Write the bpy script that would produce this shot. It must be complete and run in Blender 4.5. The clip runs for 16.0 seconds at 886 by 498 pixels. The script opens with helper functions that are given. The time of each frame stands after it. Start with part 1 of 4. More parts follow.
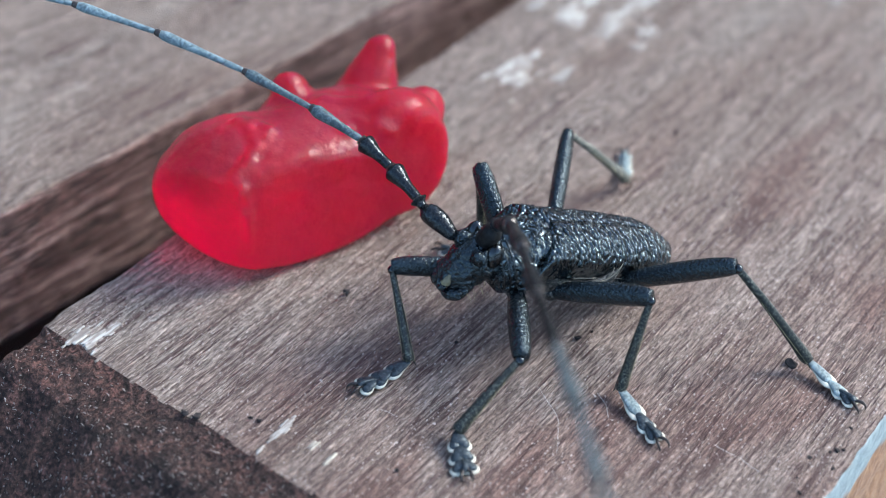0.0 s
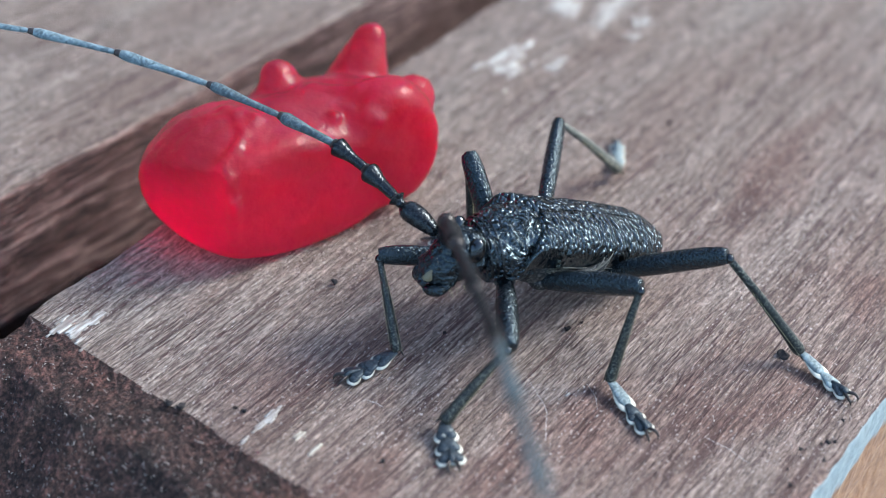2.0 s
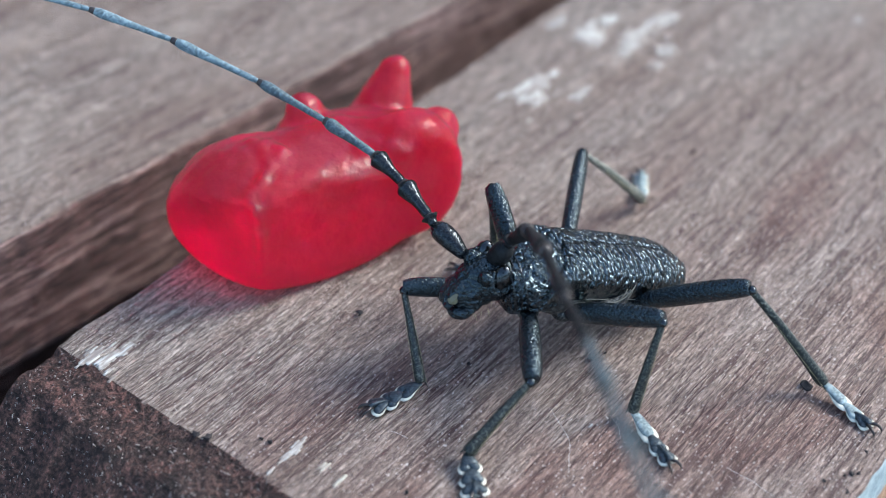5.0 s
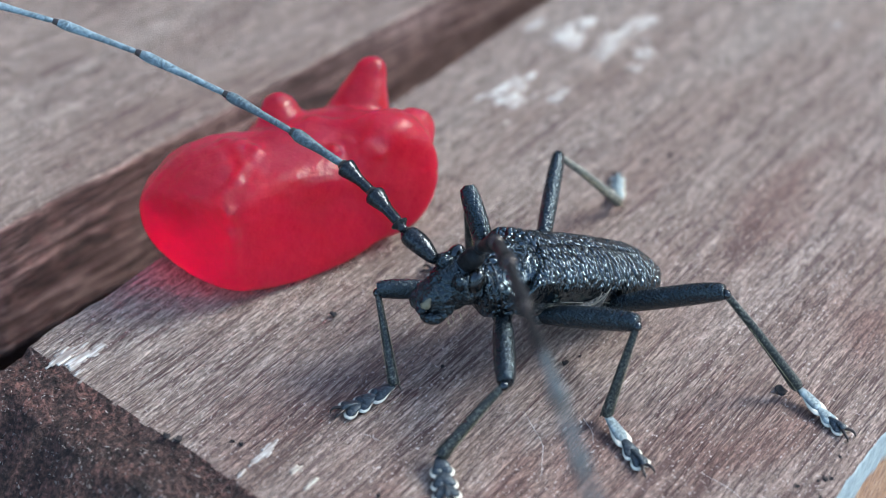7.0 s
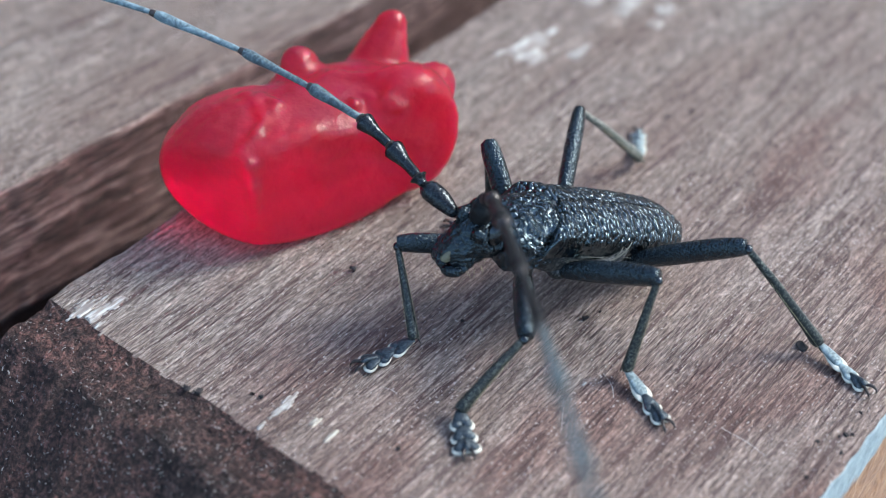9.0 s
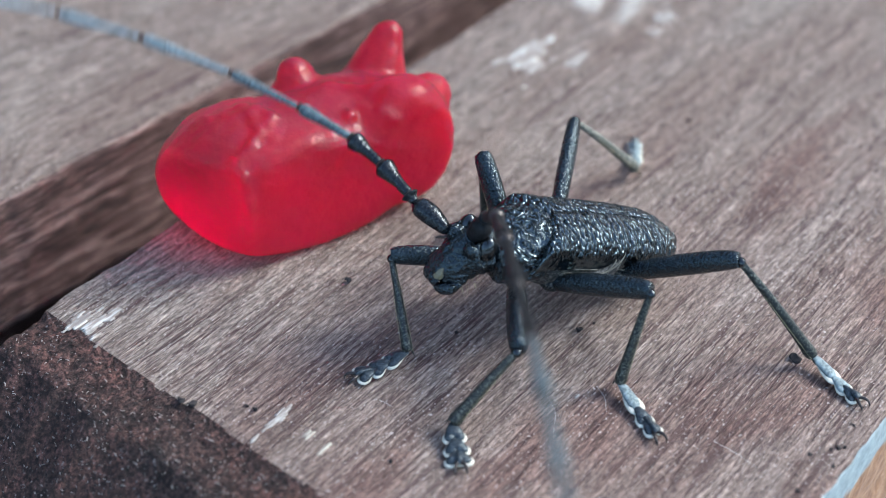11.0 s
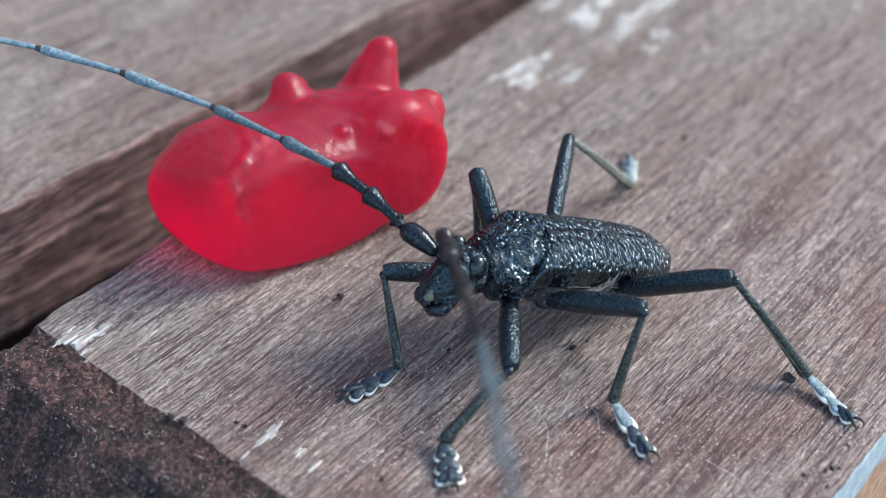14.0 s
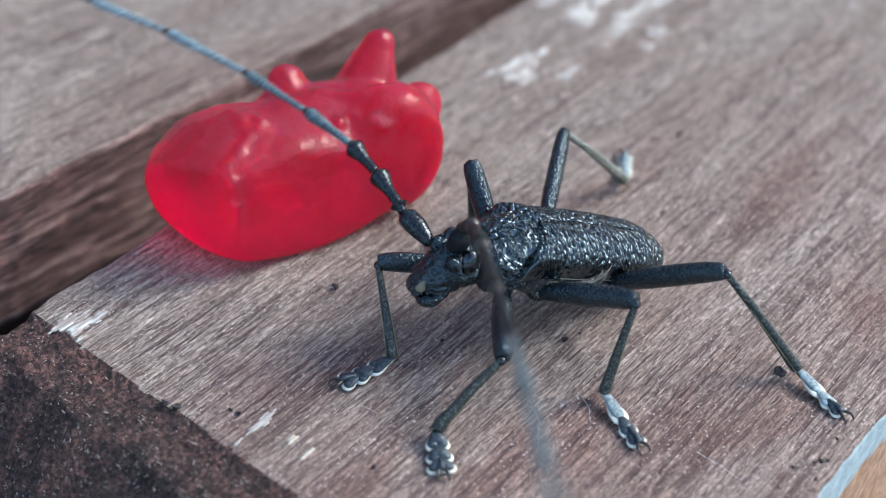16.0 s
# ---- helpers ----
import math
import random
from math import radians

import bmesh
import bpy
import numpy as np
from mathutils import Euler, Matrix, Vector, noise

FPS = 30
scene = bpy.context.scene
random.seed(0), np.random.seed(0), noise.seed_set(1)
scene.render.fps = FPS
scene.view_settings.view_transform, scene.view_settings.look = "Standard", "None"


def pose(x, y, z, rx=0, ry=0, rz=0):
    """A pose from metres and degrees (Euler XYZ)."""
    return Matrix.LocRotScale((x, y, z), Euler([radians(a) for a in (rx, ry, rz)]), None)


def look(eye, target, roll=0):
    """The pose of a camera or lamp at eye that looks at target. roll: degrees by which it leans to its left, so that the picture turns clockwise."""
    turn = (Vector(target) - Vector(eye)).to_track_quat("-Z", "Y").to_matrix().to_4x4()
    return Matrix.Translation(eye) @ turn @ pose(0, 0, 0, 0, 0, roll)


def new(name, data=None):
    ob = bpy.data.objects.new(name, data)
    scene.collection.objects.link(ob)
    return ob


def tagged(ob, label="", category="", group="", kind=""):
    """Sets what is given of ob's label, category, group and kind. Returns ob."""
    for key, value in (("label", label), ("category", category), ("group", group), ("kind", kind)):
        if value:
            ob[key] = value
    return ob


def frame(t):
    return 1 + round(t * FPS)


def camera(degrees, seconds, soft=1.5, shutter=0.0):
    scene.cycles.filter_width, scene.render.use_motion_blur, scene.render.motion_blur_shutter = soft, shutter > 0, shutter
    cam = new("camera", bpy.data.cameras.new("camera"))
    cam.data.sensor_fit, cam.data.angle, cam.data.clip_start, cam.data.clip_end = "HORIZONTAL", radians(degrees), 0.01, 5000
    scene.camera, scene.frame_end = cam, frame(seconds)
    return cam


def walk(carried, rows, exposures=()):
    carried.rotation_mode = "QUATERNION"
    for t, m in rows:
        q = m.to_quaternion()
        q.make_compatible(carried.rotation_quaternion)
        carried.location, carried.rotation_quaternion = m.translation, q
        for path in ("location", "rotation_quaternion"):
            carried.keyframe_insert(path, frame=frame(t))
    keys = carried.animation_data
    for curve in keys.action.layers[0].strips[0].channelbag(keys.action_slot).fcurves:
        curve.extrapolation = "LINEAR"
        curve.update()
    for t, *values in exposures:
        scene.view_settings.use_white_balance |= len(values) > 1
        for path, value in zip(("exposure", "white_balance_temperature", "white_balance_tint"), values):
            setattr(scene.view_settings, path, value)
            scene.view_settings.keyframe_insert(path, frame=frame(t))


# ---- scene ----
# Lengths below are in centimetres and are turned into metres by C.
C = 0.01

FOV = 33.62
FOCUS, FSTOP = 0.0920, 26.0
cam = camera(FOV, 16.0, 0.8, 0.5)
cam.data.dof.use_dof = True
cam.data.dof.focus_distance = FOCUS
cam.data.dof.aperture_fstop = FSTOP
PATH = [
    (0.0, look((-0.040781, -0.060708, 0.064882), (0.021635, -0.015787, 0.000605), 2.226)),
    (0.5, look((-0.040511, -0.060425, 0.065263), (0.021618, -0.015459, 0.001335), 2.187)),
    (1.0, look((-0.040076, -0.060730, 0.064651), (0.021690, -0.015618, 0.000570), 2.043)),
    (1.5, look((-0.040001, -0.061139, 0.064589), (0.021893, -0.015904, 0.000443), 2.017)),
    (2.0, look((-0.039853, -0.061364, 0.063813), (0.022048, -0.016399, -0.000230), 2.190)),
    (2.5, look((-0.039532, -0.061466, 0.064426), (0.021898, -0.016144, -0.000033), 1.911)),
    (3.0, look((-0.039611, -0.060866, 0.065142), (0.021754, -0.015319, 0.000746), 1.722)),
    (3.5, look((-0.038592, -0.061658, 0.065365), (0.023198, -0.015757, 0.001802), 1.645)),
    (4.0, look((-0.039481, -0.061351, 0.065189), (0.022235, -0.014583, 0.001824), 1.262)),
    (4.2, look((-0.039595, -0.061728, 0.064914), (0.021850, -0.014515, 0.001406), 1.018)),
    (6.5, look((-0.039532, -0.061394, 0.065417), (0.022225, -0.014751, 0.002252), 1.621)),
    (7.0, look((-0.038913, -0.061883, 0.064769), (0.023025, -0.015641, 0.001638), 1.957)),
    (7.5, look((-0.039357, -0.061354, 0.064707), (0.022143, -0.015353, 0.000936), 1.990)),
    (8.0, look((-0.039853, -0.061574, 0.064457), (0.021739, -0.015729, 0.000814), 2.148)),
    (8.2, look((-0.039731, -0.061651, 0.064057), (0.021075, -0.015558, -0.000149), 1.797)),
    (10.3, look((-0.038611, -0.061863, 0.064354), (0.021020, -0.015493, -0.001182), 1.473)),
    (10.5, look((-0.038440, -0.061918, 0.064729), (0.020950, -0.015296, -0.000937), 1.247)),
    (11.0, look((-0.038119, -0.062312, 0.065126), (0.021446, -0.015620, -0.000409), 1.329)),
    (11.5, look((-0.037796, -0.062642, 0.064653), (0.021694, -0.015680, -0.000654), 1.272)),
    (12.0, look((-0.037604, -0.062461, 0.064960), (0.022387, -0.015678, -0.000084), 1.490)),
    (12.5, look((-0.038148, -0.061984, 0.065447), (0.021871, -0.014880, 0.000669), 1.387)),
    (13.0, look((-0.037757, -0.062472, 0.064950), (0.022057, -0.015214, 0.000081), 1.358)),
    (13.5, look((-0.037142, -0.062988, 0.064256), (0.022942, -0.015675, -0.000429), 1.555)),
    (14.0, look((-0.037620, -0.062332, 0.064784), (0.022573, -0.015280, 0.000165), 1.723)),
    (14.5, look((-0.037164, -0.062789, 0.064808), (0.022938, -0.015577, 0.000157), 1.772)),
    (15.0, look((-0.036754, -0.063004, 0.064849), (0.023327, -0.015726, 0.000114), 1.932)),
    (15.5, look((-0.037899, -0.062778, 0.064386), (0.022259, -0.015312, -0.000021), 2.054)),
    (16.0, look((-0.038112, -0.063226, 0.064649), (0.022285, -0.015990, 0.000026), 2.300)),
]
walk(cam, PATH)

# ---- light: an overcast sky, a little brighter on the open side ----
scene.view_settings.exposure = 2.01
sky_world = bpy.data.worlds.new("overcast_sky")
scene.world = sky_world
sky_world.use_nodes = True
wn = sky_world.node_tree
for nd in list(wn.nodes):
    wn.nodes.remove(nd)
w_out = wn.nodes.new("ShaderNodeOutputWorld")
w_bg = wn.nodes.new("ShaderNodeBackground")
w_sky = wn.nodes.new("ShaderNodeTexSky")
w_sky.sky_type = 'NISHITA'
w_sky.sun_disc = False
w_sky.sun_elevation = radians(37)
w_sky.sun_rotation = radians(120)
w_sky.air_density, w_sky.dust_density, w_sky.ozone_density = 1.0, 1.5, 1.0
w_bg.inputs["Strength"].default_value = 0.125
wn.links.new(w_sky.outputs[0], w_bg.inputs[0])
wn.links.new(w_bg.outputs[0], w_out.inputs[0])

sun_data = bpy.data.lights.new("sun", 'SUN')
sun_data.energy, sun_data.angle, sun_data.color = 1.30, radians(24), (1.0, 0.985, 0.965)
sun = new("sun", sun_data)
sun.matrix_world = look((0.02 + 0.346, -0.02 - 0.200, 0.301), (0.02, -0.02, 0.0))


# ---- materials ----
class Nodes:
    """Short ways to build a node material."""

    def __init__(self, name):
        self.mat = bpy.data.materials.new(name)
        self.mat.use_nodes = True
        self.tree = self.mat.node_tree
        self.bsdf = self.tree.nodes["Principled BSDF"]
        self.coord = self.tree.nodes.new("ShaderNodeTexCoord")

    def put(self, socket, value):
        if hasattr(value, "is_linked"):
            self.tree.links.new(value, socket)
        else:
            socket.default_value = value

    def space(self, sx, sy, sz, turn=(0, 0, 0)):
        """Object coordinates in centimetres, times a scale along each axis."""
        m = self.tree.nodes.new("ShaderNodeMapping")
        m.inputs["Scale"].default_value = (100 * sx, 100 * sy, 100 * sz)
        m.inputs["Rotation"].default_value = turn
        self.tree.links.new(self.coord.outputs["Object"], m.inputs["Vector"])
        return m.outputs[0]

    def noise(self, vec, scale=1.0, detail=4.0, rough=0.55, warp=0.0):
        n = self.tree.nodes.new("ShaderNodeTexNoise")
        n.inputs["Scale"].default_value, n.inputs["Detail"].default_value = scale, detail
        n.inputs["Roughness"].default_value, n.inputs["Distortion"].default_value = rough, warp
        self.tree.links.new(vec, n.inputs["Vector"])
        return n.outputs[0]

    def cells(self, vec, scale=1.0, feature='F1'):
        n = self.tree.nodes.new("ShaderNodeTexVoronoi")
        n.feature = feature
        n.inputs["Scale"].default_value = scale
        self.tree.links.new(vec, n.inputs["Vector"])
        return n.outputs[0]

    def ramp(self, fac, stops):
        n = self.tree.nodes.new("ShaderNodeValToRGB")
        els = n.color_ramp.elements
        while len(els) < len(stops):
            els.new(0.5)
        for e, (at, col) in zip(els, stops):
            e.position = at
            e.color = (*col, 1) if not isinstance(col, (int, float)) else (col, col, col, 1)
        self.tree.links.new(fac, n.inputs[0])
        return n.outputs[0]

    def mix(self, fac, a, b, how='MIX'):
        n = self.tree.nodes.new("ShaderNodeMix")
        n.data_type, n.blend_type = 'RGBA', how
        for i, v in ((0, fac), (6, a), (7, b)):
            self.put(n.inputs[i], (*v, 1) if isinstance(v, tuple) and len(v) == 3 else v)
        return n.outputs[2]

    def maths(self, how, a, b=0.0):
        n = self.tree.nodes.new("ShaderNodeMath")
        n.operation = how
        self.put(n.inputs[0], a)
        self.put(n.inputs[1], b)
        return n.outputs[0]

    def bump(self, height, depth_cm, strength=1.0, after=None):
        n = self.tree.nodes.new("ShaderNodeBump")
        n.inputs["Strength"].default_value, n.inputs["Distance"].default_value = strength, depth_cm * C
        self.tree.links.new(height, n.inputs["Height"])
        if after is not None:
            self.tree.links.new(after, n.inputs["Normal"])
        return n.outputs[0]

    def set(self, **values):
        for key, v in values.items():
            sock = self.bsdf.inputs[key.replace("_", " ")]
            self.put(sock, (*v, 1) if isinstance(v, tuple) and len(v) == 3 and sock.type == 'RGBA' else v)
        return self.mat


def wood_top():
    """Weathered hardwood, grain along x: grey silvering over a reddish brown, dark open pores."""
    n = Nodes("weathered_wood")
    broad = n.noise(n.space(0.20, 0.75, 0.75), 1.0, 4, 0.6, 0.4)
    band = n.noise(n.space(0.45, 6.5, 6.5), 1.0, 4, 0.6, 0.3)
    grain = n.noise(n.space(4.0, 46.0, 46.0), 1.0, 5, 0.68, 0.25)
    pores = n.noise(n.space(0.9, 30.0, 30.0), 1.0, 2, 0.5, 0.25)
    short = n.noise(n.space(5.5, 62.0, 62.0), 1.0, 2, 0.5, 0.3)
    hair = n.noise(n.space(9.0, 95.0, 95.0), 1.0, 3, 0.6, 0.2)
    specks = n.noise(n.space(46, 58, 58), 1.0, 2, 0.55)
    worn = n.noise(n.space(0.9, 2.4, 2.4), 1.0, 4, 0.6, 0.6)
    base = n.ramp(broad, [(0.30, (0.205, 0.158, 0.130)), (0.5, (0.245, 0.211, 0.180)), (0.70, (0.283, 0.271, 0.236))])
    sep = n.tree.nodes.new("ShaderNodeSeparateXYZ")
    n.tree.links.new(n.space(1, 1, 1), sep.inputs[0])
    lean = n.maths('ADD', n.maths('MULTIPLY', sep.outputs[1], -1.0), n.maths('MULTIPLY', sep.outputs[0], -0.30))
    heart = n.maths('ADD', n.maths('MULTIPLY', lean, 0.2), n.maths('MULTIPLY', n.maths('SUBTRACT', broad, 0.5), 1.3))
    base = n.mix(n.ramp(heart, [(0.18, 0.0), (0.42, 0.42)]), base, (0.225, 0.165, 0.142))
    tone = n.ramp(band, [(0.28, (0.63, 0.56, 0.54)), (0.5, (0.86, 0.845, 0.835)), (0.7, (1.03, 1.03, 1.02))])
    fine = n.ramp(grain, [(0.36, (0.56, 0.51, 0.50)), (0.5, (1.0, 0.99, 0.98)), (0.64, (1.32, 1.32, 1.33))])
    fuzz = n.noise(n.space(24, 54, 54), 1.0, 4, 0.7)
    stain_shade = n.noise(n.space(0.55, 1.3, 1.3), 1.0, 4, 0.55, 0.5)
    near = n.ramp(n.maths('MULTIPLY', lean, 0.25), [(0.08, 0.0), (0.40, 1.0)])
    # Red-brown patches, deepened to paint in the beetle's shade on the near wood.
    base = n.mix(n.maths('MULTIPLY', n.ramp(stain_shade, [(0.49, 0.0), (0.62, 0.75)]), near), base, (0.155, 0.090, 0.074))
    col = n.mix(1.0, base, tone, 'MULTIPLY')
    col = n.mix(1.0, col, fine, 'MULTIPLY')
    col = n.mix(1.0, col, n.ramp(hair, [(0.37, (0.58, 0.55, 0.54)), (0.5, (1, 1, 1)), (0.63, (1.34, 1.34, 1.33))]), 'MULTIPLY')
    col = n.mix(1.0, col, n.ramp(fuzz, [(0.34, (0.52, 0.49, 0.49)), (0.5, (1, 1, 1)), (0.66, (1.5, 1.5, 1.49))]), 'MULTIPLY')
    line = n.ramp(pores, [(0.385, 1.0), (0.42, 0.0)])
    nick = n.maths('MULTIPLY', n.ramp(short, [(0.385, 1.0), (0.415, 0.0)]), n.ramp(worn, [(0.4, 0.4), (0.6, 1.0)]))
    dark = n.maths('MAXIMUM', n.maths('MULTIPLY', line, 0.66), n.maths('MULTIPLY', nick, 0.90))
    col = n.mix(dark, col, (0.050, 0.022, 0.022))
    # Pale specks put the wood's small bright sparkles into its colour.
    speck = n.maths('MULTIPLY', n.ramp(specks, [(0.635, 0.0), (0.67, 1.0)]), n.ramp(worn, [(0.35, 0.3), (0.6, 1.0)]))
    col = n.mix(n.maths('MULTIPLY', speck, 0.7), col, (0.66, 0.62, 0.58))
    hgt = n.maths('SUBTRACT', n.maths('ADD', grain, n.maths('MULTIPLY', n.maths('ADD', fuzz, hair), 0.5)), n.maths('MULTIPLY', dark, 0.6))
    return n.set(Base_Color=col, Roughness=n.ramp(grain, [(0.3, 0.5), (0.7, 0.75)]), Normal=n.bump(hgt, 0.017, 1.0),
                 Specular_IOR_Level=0.4)


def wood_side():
    """The planks' sides: darker and redder brown than the tops, with a dull streaky grain."""
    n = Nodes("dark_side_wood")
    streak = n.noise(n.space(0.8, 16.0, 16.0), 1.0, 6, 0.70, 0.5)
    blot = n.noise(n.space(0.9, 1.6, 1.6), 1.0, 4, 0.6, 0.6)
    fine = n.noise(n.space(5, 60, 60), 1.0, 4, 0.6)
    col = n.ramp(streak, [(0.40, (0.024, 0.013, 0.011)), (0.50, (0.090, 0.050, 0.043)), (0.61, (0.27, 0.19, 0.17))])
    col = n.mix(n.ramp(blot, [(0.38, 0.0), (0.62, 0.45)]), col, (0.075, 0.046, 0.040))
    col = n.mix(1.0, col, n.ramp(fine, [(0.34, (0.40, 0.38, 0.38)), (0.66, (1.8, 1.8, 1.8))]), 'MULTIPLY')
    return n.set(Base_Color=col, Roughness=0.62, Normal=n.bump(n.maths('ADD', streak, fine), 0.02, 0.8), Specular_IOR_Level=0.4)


def painted_edge():
    """A plank's outer edge: the rest of a pale blue paint along the top, bare orange-brown wood below it."""
    n = Nodes("chipped_blue_paint")
    v = n.space(1, 1, 1)
    chip = n.noise(n.space(1.6, 3, 3), 1.0, 4, 0.6, 0.5)
    fine = n.noise(v, 14, 4, 0.6)
    sep = n.tree.nodes.new("ShaderNodeSeparateXYZ")
    n.tree.links.new(v, sep.inputs[0])
    depth = n.maths('ADD', sep.outputs[2], n.maths('MULTIPLY', chip, 0.5))
    paint = n.ramp(n.maths('ADD', depth, 0.5), [(0.34, 0.0), (0.42, 1.0)])
    bare = n.ramp(fine, [(0.3, (0.14, 0.06, 0.025)), (0.6, (0.28, 0.15, 0.07)), (0.75, (0.36, 0.26, 0.17))])
    blue = n.ramp(fine, [(0.3, (0.15, 0.205, 0.215)), (0.7, (0.26, 0.33, 0.34))])
    return n.set(Base_Color=n.mix(paint, bare, blue), Roughness=0.6, Normal=n.bump(n.maths('ADD', chip, fine), 0.02, 0.8))


def wood_end():
    """A rough-sawn end: dark, porous, with pale dust in the saw marks."""
    n = Nodes("sawn_end_grain")
    blot = n.noise(n.space(1.3, 1.3, 1.5), 1.0, 5, 0.6, 0.7)
    rough = n.noise(n.space(11, 11, 13), 1.0, 7, 0.78, 0.4)
    pits = n.noise(n.space(30, 30, 36), 1.0, 3, 0.6)
    grit = n.noise(n.space(44, 44, 50), 1.0, 2, 0.5)
    where = n.noise(n.space(2.6, 2.6, 3), 1.0, 3, 0.6)
    col = n.ramp(blot, [(0.32, (0.040, 0.026, 0.023)), (0.46, (0.050, 0.028, 0.024)), (0.56, (0.060, 0.031, 0.026)), (0.7, (0.074, 0.037, 0.030))])
    col = n.mix(1.0, col, n.ramp(rough, [(0.33, (0.30, 0.28, 0.28)), (0.5, (0.95, 0.95, 0.95)), (0.65, (2.4, 2.28, 2.2))]), 'MULTIPLY')
    col = n.mix(1.0, col, n.ramp(pits, [(0.38, (0.28, 0.26, 0.26)), (0.5, (1, 1, 1)), (0.64, (2.1, 2.0, 1.95))]), 'MULTIPLY')
    spot = n.maths('MULTIPLY', n.ramp(grit, [(0.66, 0.0), (0.69, 1.0)]), n.ramp(where, [(0.4, 0.15), (0.6, 1.0)]))
    col = n.mix(n.maths('MULTIPLY', spot, 0.6), col, (0.40, 0.38, 0.36))
    return n.set(Base_Color=col, Roughness=0.75, Normal=n.bump(n.maths('ADD', rough, n.maths('MULTIPLY', pits, 0.8)), 0.07, 1.0),
                 Specular_IOR_Level=0.4)


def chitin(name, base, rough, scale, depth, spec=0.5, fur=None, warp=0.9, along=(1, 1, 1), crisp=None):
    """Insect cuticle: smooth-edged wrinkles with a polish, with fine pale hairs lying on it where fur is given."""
    n = Nodes(name)
    v = n.space(*along)
    wr = n.noise(v, scale, 1.2, 0.5, warp)
    pit = n.noise(v, scale * 2.2, 2, 0.5)
    if crisp:
        wr = n.ramp(wr, [(0.5 - crisp, 0.0), (0.5 + crisp, 1.0)])
    soil = n.noise(v, 3.0, 4, 0.6)
    col = n.mix(n.ramp(wr, [(0.35, 0.0), (0.7, 1.0)]), tuple(0.6 * c for c in base), tuple(1.4 * c for c in base))
    gloss = n.maths('ADD', n.ramp(pit, [(0.3, rough * 0.8), (0.7, rough * 1.25)]), n.ramp(soil, [(0.55, 0.0), (0.75, 0.14)]))
    if fur:
        hair = n.noise(n.space(1, 1, 1), 70, 4, 0.75)
        patch = n.noise(n.space(1, 1, 1), 5.0, 3, 0.6)
        fac = n.maths('MULTIPLY', n.ramp(hair, [(0.50, 0.0), (0.60, 1.0)]), n.ramp(patch, [(0.3, 0.3), (0.65, 1.0)]))
        col = n.mix(n.maths('MULTIPLY', fac, fur[0]), col, fur[1])
    # The bluish specular tint puts the blue sky's reflection into the cuticle.
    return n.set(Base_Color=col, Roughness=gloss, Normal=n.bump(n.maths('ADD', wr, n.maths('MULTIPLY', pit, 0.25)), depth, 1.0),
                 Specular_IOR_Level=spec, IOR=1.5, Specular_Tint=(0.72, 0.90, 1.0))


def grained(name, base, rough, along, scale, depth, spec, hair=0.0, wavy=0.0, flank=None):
    """Coarse cuticle: a close cover of low polished grains, or of winding wrinkles where wavy is given, with a
    blue-grey film of fine hair and painted sheen.
    """
    n = Nodes(name)
    v = n.space(*along)
    fine = n.noise(v, scale * 2.4, 2, 0.5)
    if wavy:
        wr = n.noise(v, scale, 1.5, 0.5, wavy)
        wave = n.maths('ABSOLUTE', n.maths('SUBTRACT', n.maths('FRACT', n.maths('MULTIPLY', wr, 3.2)), 0.5))
        top = n.ramp(wave, [(0.05, 0.0), (0.42, 1.0)])
    else:
        d = n.cells(v, scale)
        top = n.maths('SUBTRACT', 1.0, n.maths('MULTIPLY', d, d))
    if flank:
        # smooth below a line that follows the wing case's edge
        axis = n.tree.nodes.new("ShaderNodeSeparateXYZ")
        n.tree.links.new(n.space(1, 1, 1), axis.inputs[0])
        high = n.maths('ADD', n.maths('MULTIPLY', axis.outputs[2], flank[0]), n.maths('MULTIPLY', axis.outputs[0], flank[1]))
        keep = n.ramp(n.maths('ADD', high, flank[2]), [(0.40, 0.0), (0.48, 1.0)])
        top, fine = n.maths('MULTIPLY', top, keep), n.maths('MULTIPLY', fine, keep)
    patch = n.noise(n.space(1, 1, 1), 4.0, 3, 0.6)
    col = n.mix(n.ramp(fine, [(0.35, 0.0), (0.65, 1.0)]), tuple(0.6 * c for c in base), tuple(1.4 * c for c in base))
    if hair:
        fac = n.maths('MULTIPLY', n.ramp(fine, [(0.46, 0.0), (0.62, hair)]), n.ramp(patch, [(0.35, 0.4), (0.65, 1.0)]))
        # Film colour: fine hair, plus sky sheen painted in for steady brightness.
        col = n.mix(fac, col, (0.12, 0.17, 0.20))
    gloss = n.ramp(patch, [(0.35, rough * 0.85), (0.65, rough * 1.3)])
    # Specular tinted blue in place of a bluer sky to reflect.
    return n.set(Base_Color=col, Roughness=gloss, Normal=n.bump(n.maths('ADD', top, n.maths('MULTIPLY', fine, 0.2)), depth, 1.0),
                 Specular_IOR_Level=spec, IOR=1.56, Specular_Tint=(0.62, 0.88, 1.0))


